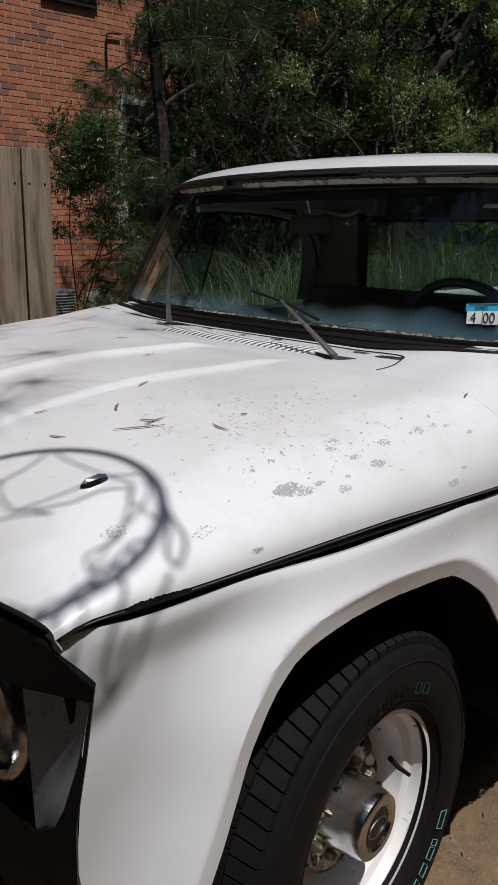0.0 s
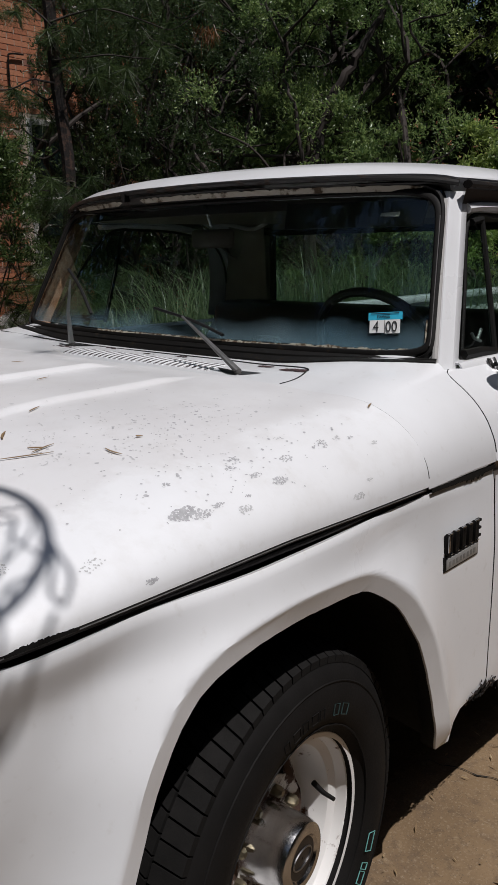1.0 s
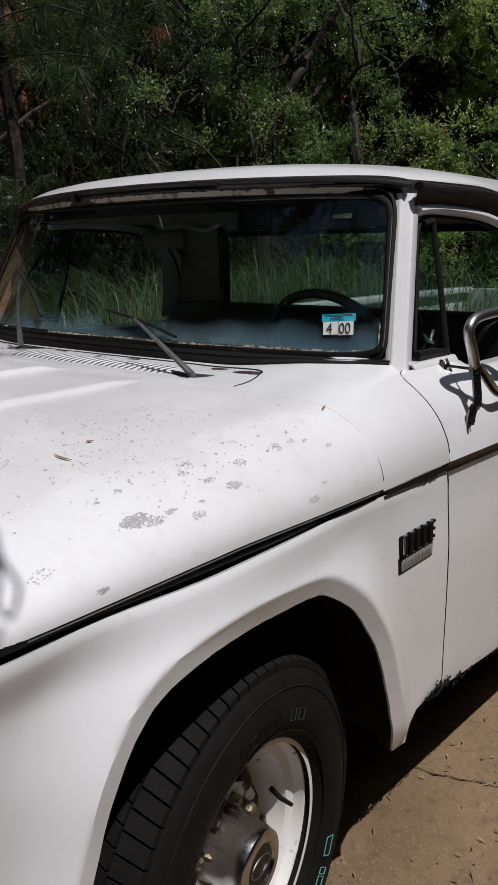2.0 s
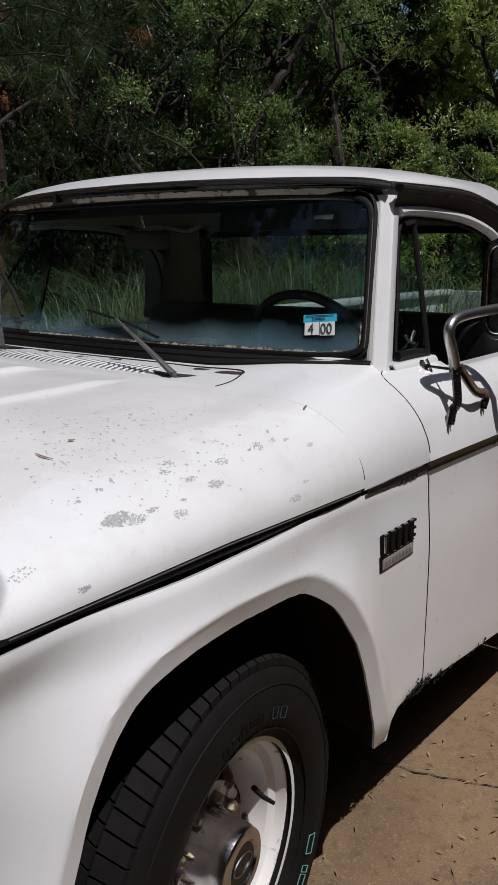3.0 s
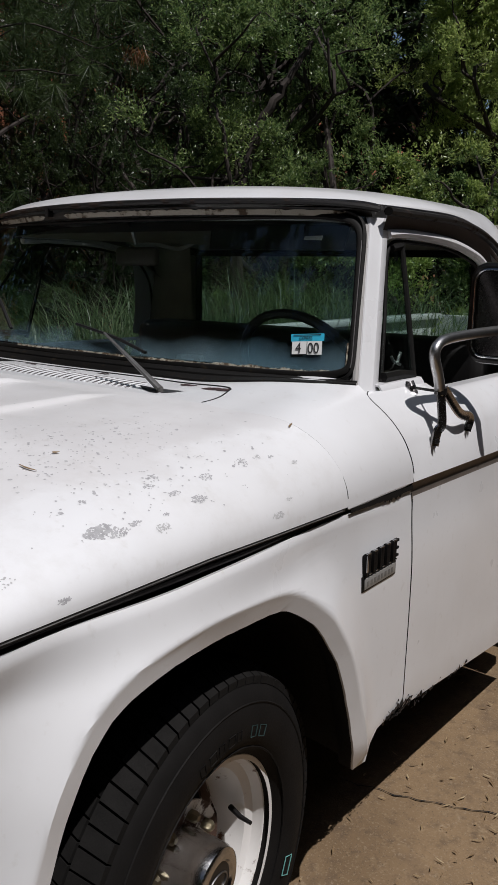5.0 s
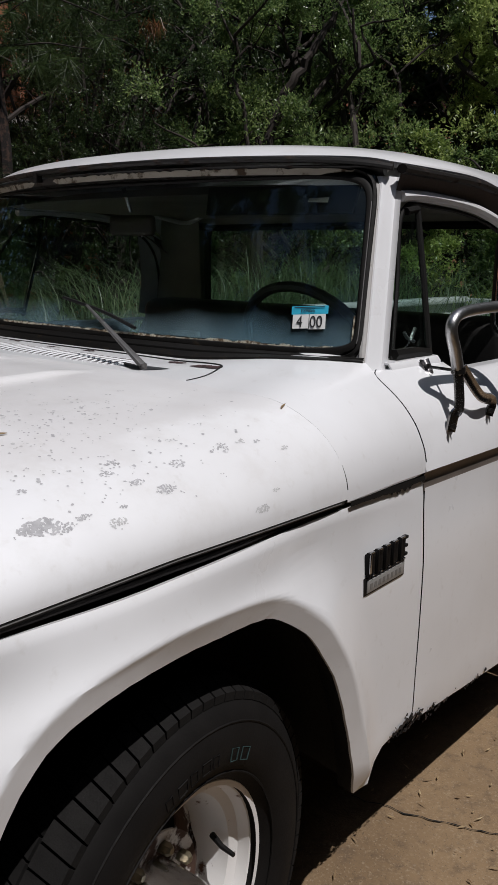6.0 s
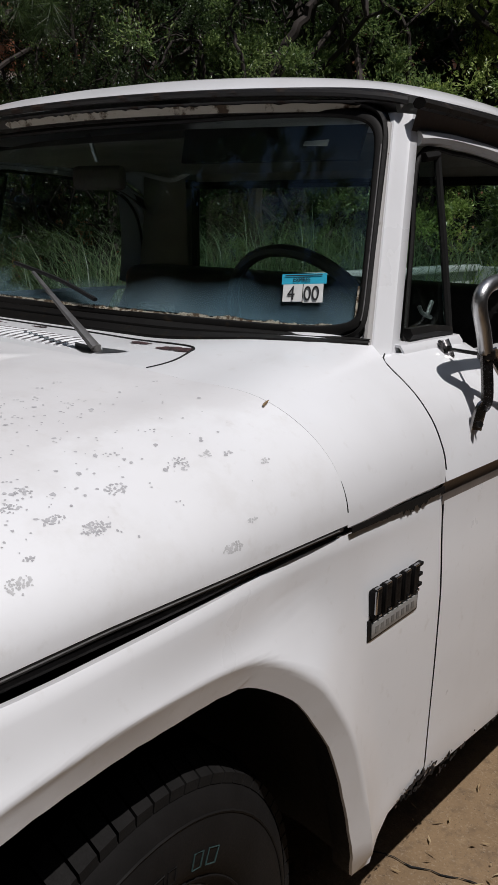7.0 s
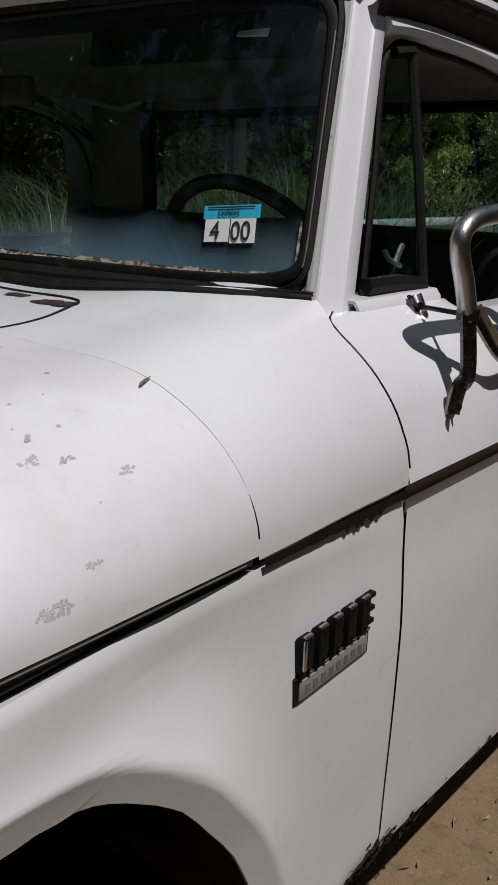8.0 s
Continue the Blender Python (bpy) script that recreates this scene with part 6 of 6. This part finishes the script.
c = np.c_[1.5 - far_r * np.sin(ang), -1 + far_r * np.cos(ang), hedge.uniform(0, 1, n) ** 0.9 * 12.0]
tagged(leaves("far_woods", c, 0.27, 0.15, LEAF_DARK, None, 6), "dense dark woods behind the yard, continued unseen all round to cut sky light", "woods", kind="stuff")

# tall arching grass along the far side of the truck
rng_g = np.random.default_rng(9)
for k, (x, y, n, h) in enumerate(((-2.35, 2.2, 160, 1.05), (-2.7, 2.6, 260, 1.35), (-2.1, 2.7, 800, 1.6), (-1.9, 3.4, 900, 1.7), (-1.8, 4.1, 900, 1.8), (-1.5, 4.6, 900, 1.8), (-1.0, 4.9, 900, 1.7), (-2.6, 3.2, 700, 1.7), (-0.5, 5.2, 700, 1.6), (-1.42, 3.9, 220, 1.75), (-1.4, 4.4, 260, 1.7))):
    roots = np.c_[rng_g.normal(x, 0.20, n), rng_g.normal(y, 0.28, n), np.full(n, lie(x, y) - 0.02)]
    clump = blades("grass_clump", roots, 0.62, h * 0.98, 0.0090, BLADE, None, 100 + k)
    tagged(clump, "clump of tall arching ornamental grass", "grass", kind="stuff")

# dry leaves and twigs on the drive
n = 1500
nr = np.random.default_rng(17)
c = np.c_[nr.uniform(0.75, 3.0, n), nr.uniform(0.0, 3.4, n) ** 1.0, np.zeros(n)]
gather = nr.random(n) < 0.35
c[gather, 0] = nr.normal(1.45, 0.18, gather.sum())
c[gather, 1] = nr.normal(1.0, 0.22, gather.sum())
c[:, 2] = [lie(x, y) + 0.006 for x, y in c[:, :2]]
a = nr.uniform(0, 2 * math.pi, n)
d = np.c_[np.cos(a), np.sin(a), np.zeros(n)]
e = np.c_[-np.sin(a), np.cos(a), np.zeros(n)]
ln, wd = nr.uniform(0.003, 0.018, (n, 1)), nr.uniform(0.0008, 0.0032, (n, 1))
verts = np.stack([c - d * ln, c + e * wd + (0, 0, 0.002), c + d * ln + (0, 0, 0.003), c - e * wd], 1).reshape(-1, 3)
tagged(soup("leaf_litter", verts, np.arange(n * 4).reshape(-1, 4), LITTER), "scattered dry leaves and pine needles on the drive", "leaves", kind="stuff")

DRY = leafy("bleached_leaf", (0.66, 0.54, 0.34), (0.36, 0.26, 0.14), 0.7)
n = 240
nr = np.random.default_rng(29)
c = np.c_[nr.uniform(0.8, 2.6, n), nr.uniform(0.2, 2.8, n), np.zeros(n)]
near = nr.random(n) < 0.42
c[near, 0], c[near, 1] = nr.normal(1.45, 0.15, near.sum()), nr.normal(0.98, 0.10, near.sum())
c[:, 2] = [lie(x, y) + 0.007 for x, y in c[:, :2]]
a = nr.uniform(0, 2 * math.pi, n)
d, e = np.c_[np.cos(a), np.sin(a), np.zeros(n)], np.c_[-np.sin(a), np.cos(a), np.zeros(n)]
ln, wd = nr.uniform(0.006, 0.017, (n, 1)), nr.uniform(0.0018, 0.0034, (n, 1))
lift = np.c_[np.zeros((n, 2)), nr.uniform(0.001, 0.006, n)]
verts = np.stack([c - d * ln + lift, c + e * wd, c + d * ln + lift * 0.7, c - e * wd], 1).reshape(-1, 3)
i = np.arange(n)[:, None] * 4
tagged(soup("fallen_leaves", verts, np.concatenate([i + (0, 1, 2), i + (0, 2, 3)], 0), DRY), "small bleached oak leaves scattered over the drive", "leaves", kind="stuff")

n = 110
nr = np.random.default_rng(31)
roots = np.c_[nr.normal(1.46, 0.07, n), nr.normal(0.985, 0.03, n), np.zeros(n)]
roots[:, 2] = [lie(x, y) for x, y in roots[:, :2]]
tagged(blades("crack_weeds", roots, 0.016, 0.028, 0.004, BLADE, None, 33), "tiny weeds growing in the crack of the drive", "weeds", kind="stuff")

# pine needles and a dry leaf lying on the hood
for x, y, long, turn, w in ((0.66, -0.36, 0.085, 58, 0.0028), (0.655, -0.325, 0.045, 95, 0.0028), (0.645, -0.33, 0.03, 40, 0.0035), (0.55, -0.33, 0.035, 140, 0.004), (0.585, -0.47, 0.032, 25, 0.003), (0.745, -0.255, 0.035, 10, 0.003), (0.46, -0.21, 0.036, 115, 0.003),
                            (0.245, -0.045, 0.036, 105, 0.0025), (0.455, -0.43, 0.026, 70, 0.0025), (0.72, -0.18, 0.012, 60, 0.004), (0.866, 0.284, 0.020, 108, 0.0034), (0.03, 0.03, 0.03, 60, 0.002)):
    a = radians(turn)
    pts = []
    for s in (-1, -0.3, 0.4, 1):
        px, py = x + s * long / 2 * math.cos(a), y + s * long / 2 * math.sin(a) + 0.003 * (s * s)
        pts.append((px, py, upper(px, py) + 0.003))
    tagged(part("dry_leaf", tube(pts, [w * 0.3, w * 0.6, w * 0.6, w * 0.2], 6, flat=0.5), LITTER), "dry brown leaf scrap lying on the hood", "leaf", "dry leaves on the hood")

# basketball hoop above the drive: its shadow lies on the hood
hoop = thing("basketball_hoop", "basketball ring with a loose net above the drive", "basketball hoop")
HZ = 3.05
cx, cy = 0.752 + SUN.x / SUN.z * (HZ - 1.07), -0.655 + SUN.y / SUN.z * (HZ - 1.07)
ring = [(cx + 0.218 * math.cos(a), cy + 0.218 * math.sin(a), HZ) for a in [2 * math.pi * k / 48 for k in range(50)]]
part("ring", tube(ring, 0.0085, 8, cap=False), BLACK_METAL, hoop)
net = bmesh.new()
rng = random.Random(2)
knots = [[Vector((cx + rad * math.cos(a), cy + rad * math.sin(a), HZ - 0.11 * q)) + Vector((rng.gauss(0, 0.03), rng.gauss(0, 0.03), rng.gauss(0, 0.012))) * (q > 0)
          for a in [2 * math.pi * (k + 0.5 * (q % 2)) / 8 for k in range(8)]] for q, rad in enumerate((0.22, 0.17, 0.13, 0.115))]
for q in range(3):
    for k in range(8):
        for d in (0, -1 if q % 2 == 0 else 1):
            a, b = knots[q][k], knots[q + 1][(k + d) % 8]
            tube(bend([a, a.lerp(b, 0.5) + Vector((rng.gauss(0, 0.012), rng.gauss(0, 0.012), 0)), b], 4), 0.0026, 5, net)
drop = lambda x, y, z, low: Vector((x, y, z)) + SUN * ((HZ - low - z) / SUN.z)
for loop in (((0.852, -0.455, 1.10, 0.0), (0.899, -0.474, 1.082, 0.1), (0.943, -0.484, 1.062, 0.18), (0.968, -0.515, 1.04, 0.22), (0.95, -0.52, 1.05, 0.2), (0.92, -0.493, 1.072, 0.12), (0.88, -0.47, 1.09, 0.02)),
             ((0.985, -0.600, 0.975, 0.24), (0.985, -0.640, 0.93, 0.3), (0.984, -0.665, 0.945, 0.34), (0.985, -0.640, 0.965, 0.3), (0.985, -0.61, 0.935, 0.26), (0.985, -0.655, 0.915, 0.3), (0.985, -0.675, 0.96, 0.3), (0.975, -0.67, 1.0, 0.2)),
             ((0.965, -0.53, 1.02, 0.2), (0.974, -0.562, 0.976, 0.26), (0.979, -0.604, 0.924, 0.3), (0.974, -0.632, 0.950, 0.28), (0.96, -0.60, 1.0, 0.2), (0.93, -0.585, 1.055, 0.05))):
    tube(bend([drop(*p) for p in loop], 6), 0.0038, 5, net)
part("net", net, TRIM, hoop)
part("backboard", block((cx - 0.6, cy - 0.42, HZ - 0.15), (cx + 0.6, cy - 0.38, HZ + 0.75), 0.01), TRIM, hoop)
part("bracket", block((cx - 0.06, cy - 0.38, HZ - 0.04), (cx + 0.06, cy - 0.23, HZ), 0.005), BLACK_METAL, hoop)
part("pole", tube([(cx, cy - 1.4, 0), (cx, cy - 1.4, 2.4), (cx, cy - 0.42, HZ + 0.2)], 0.045, 10), BLACK_METAL, hoop)
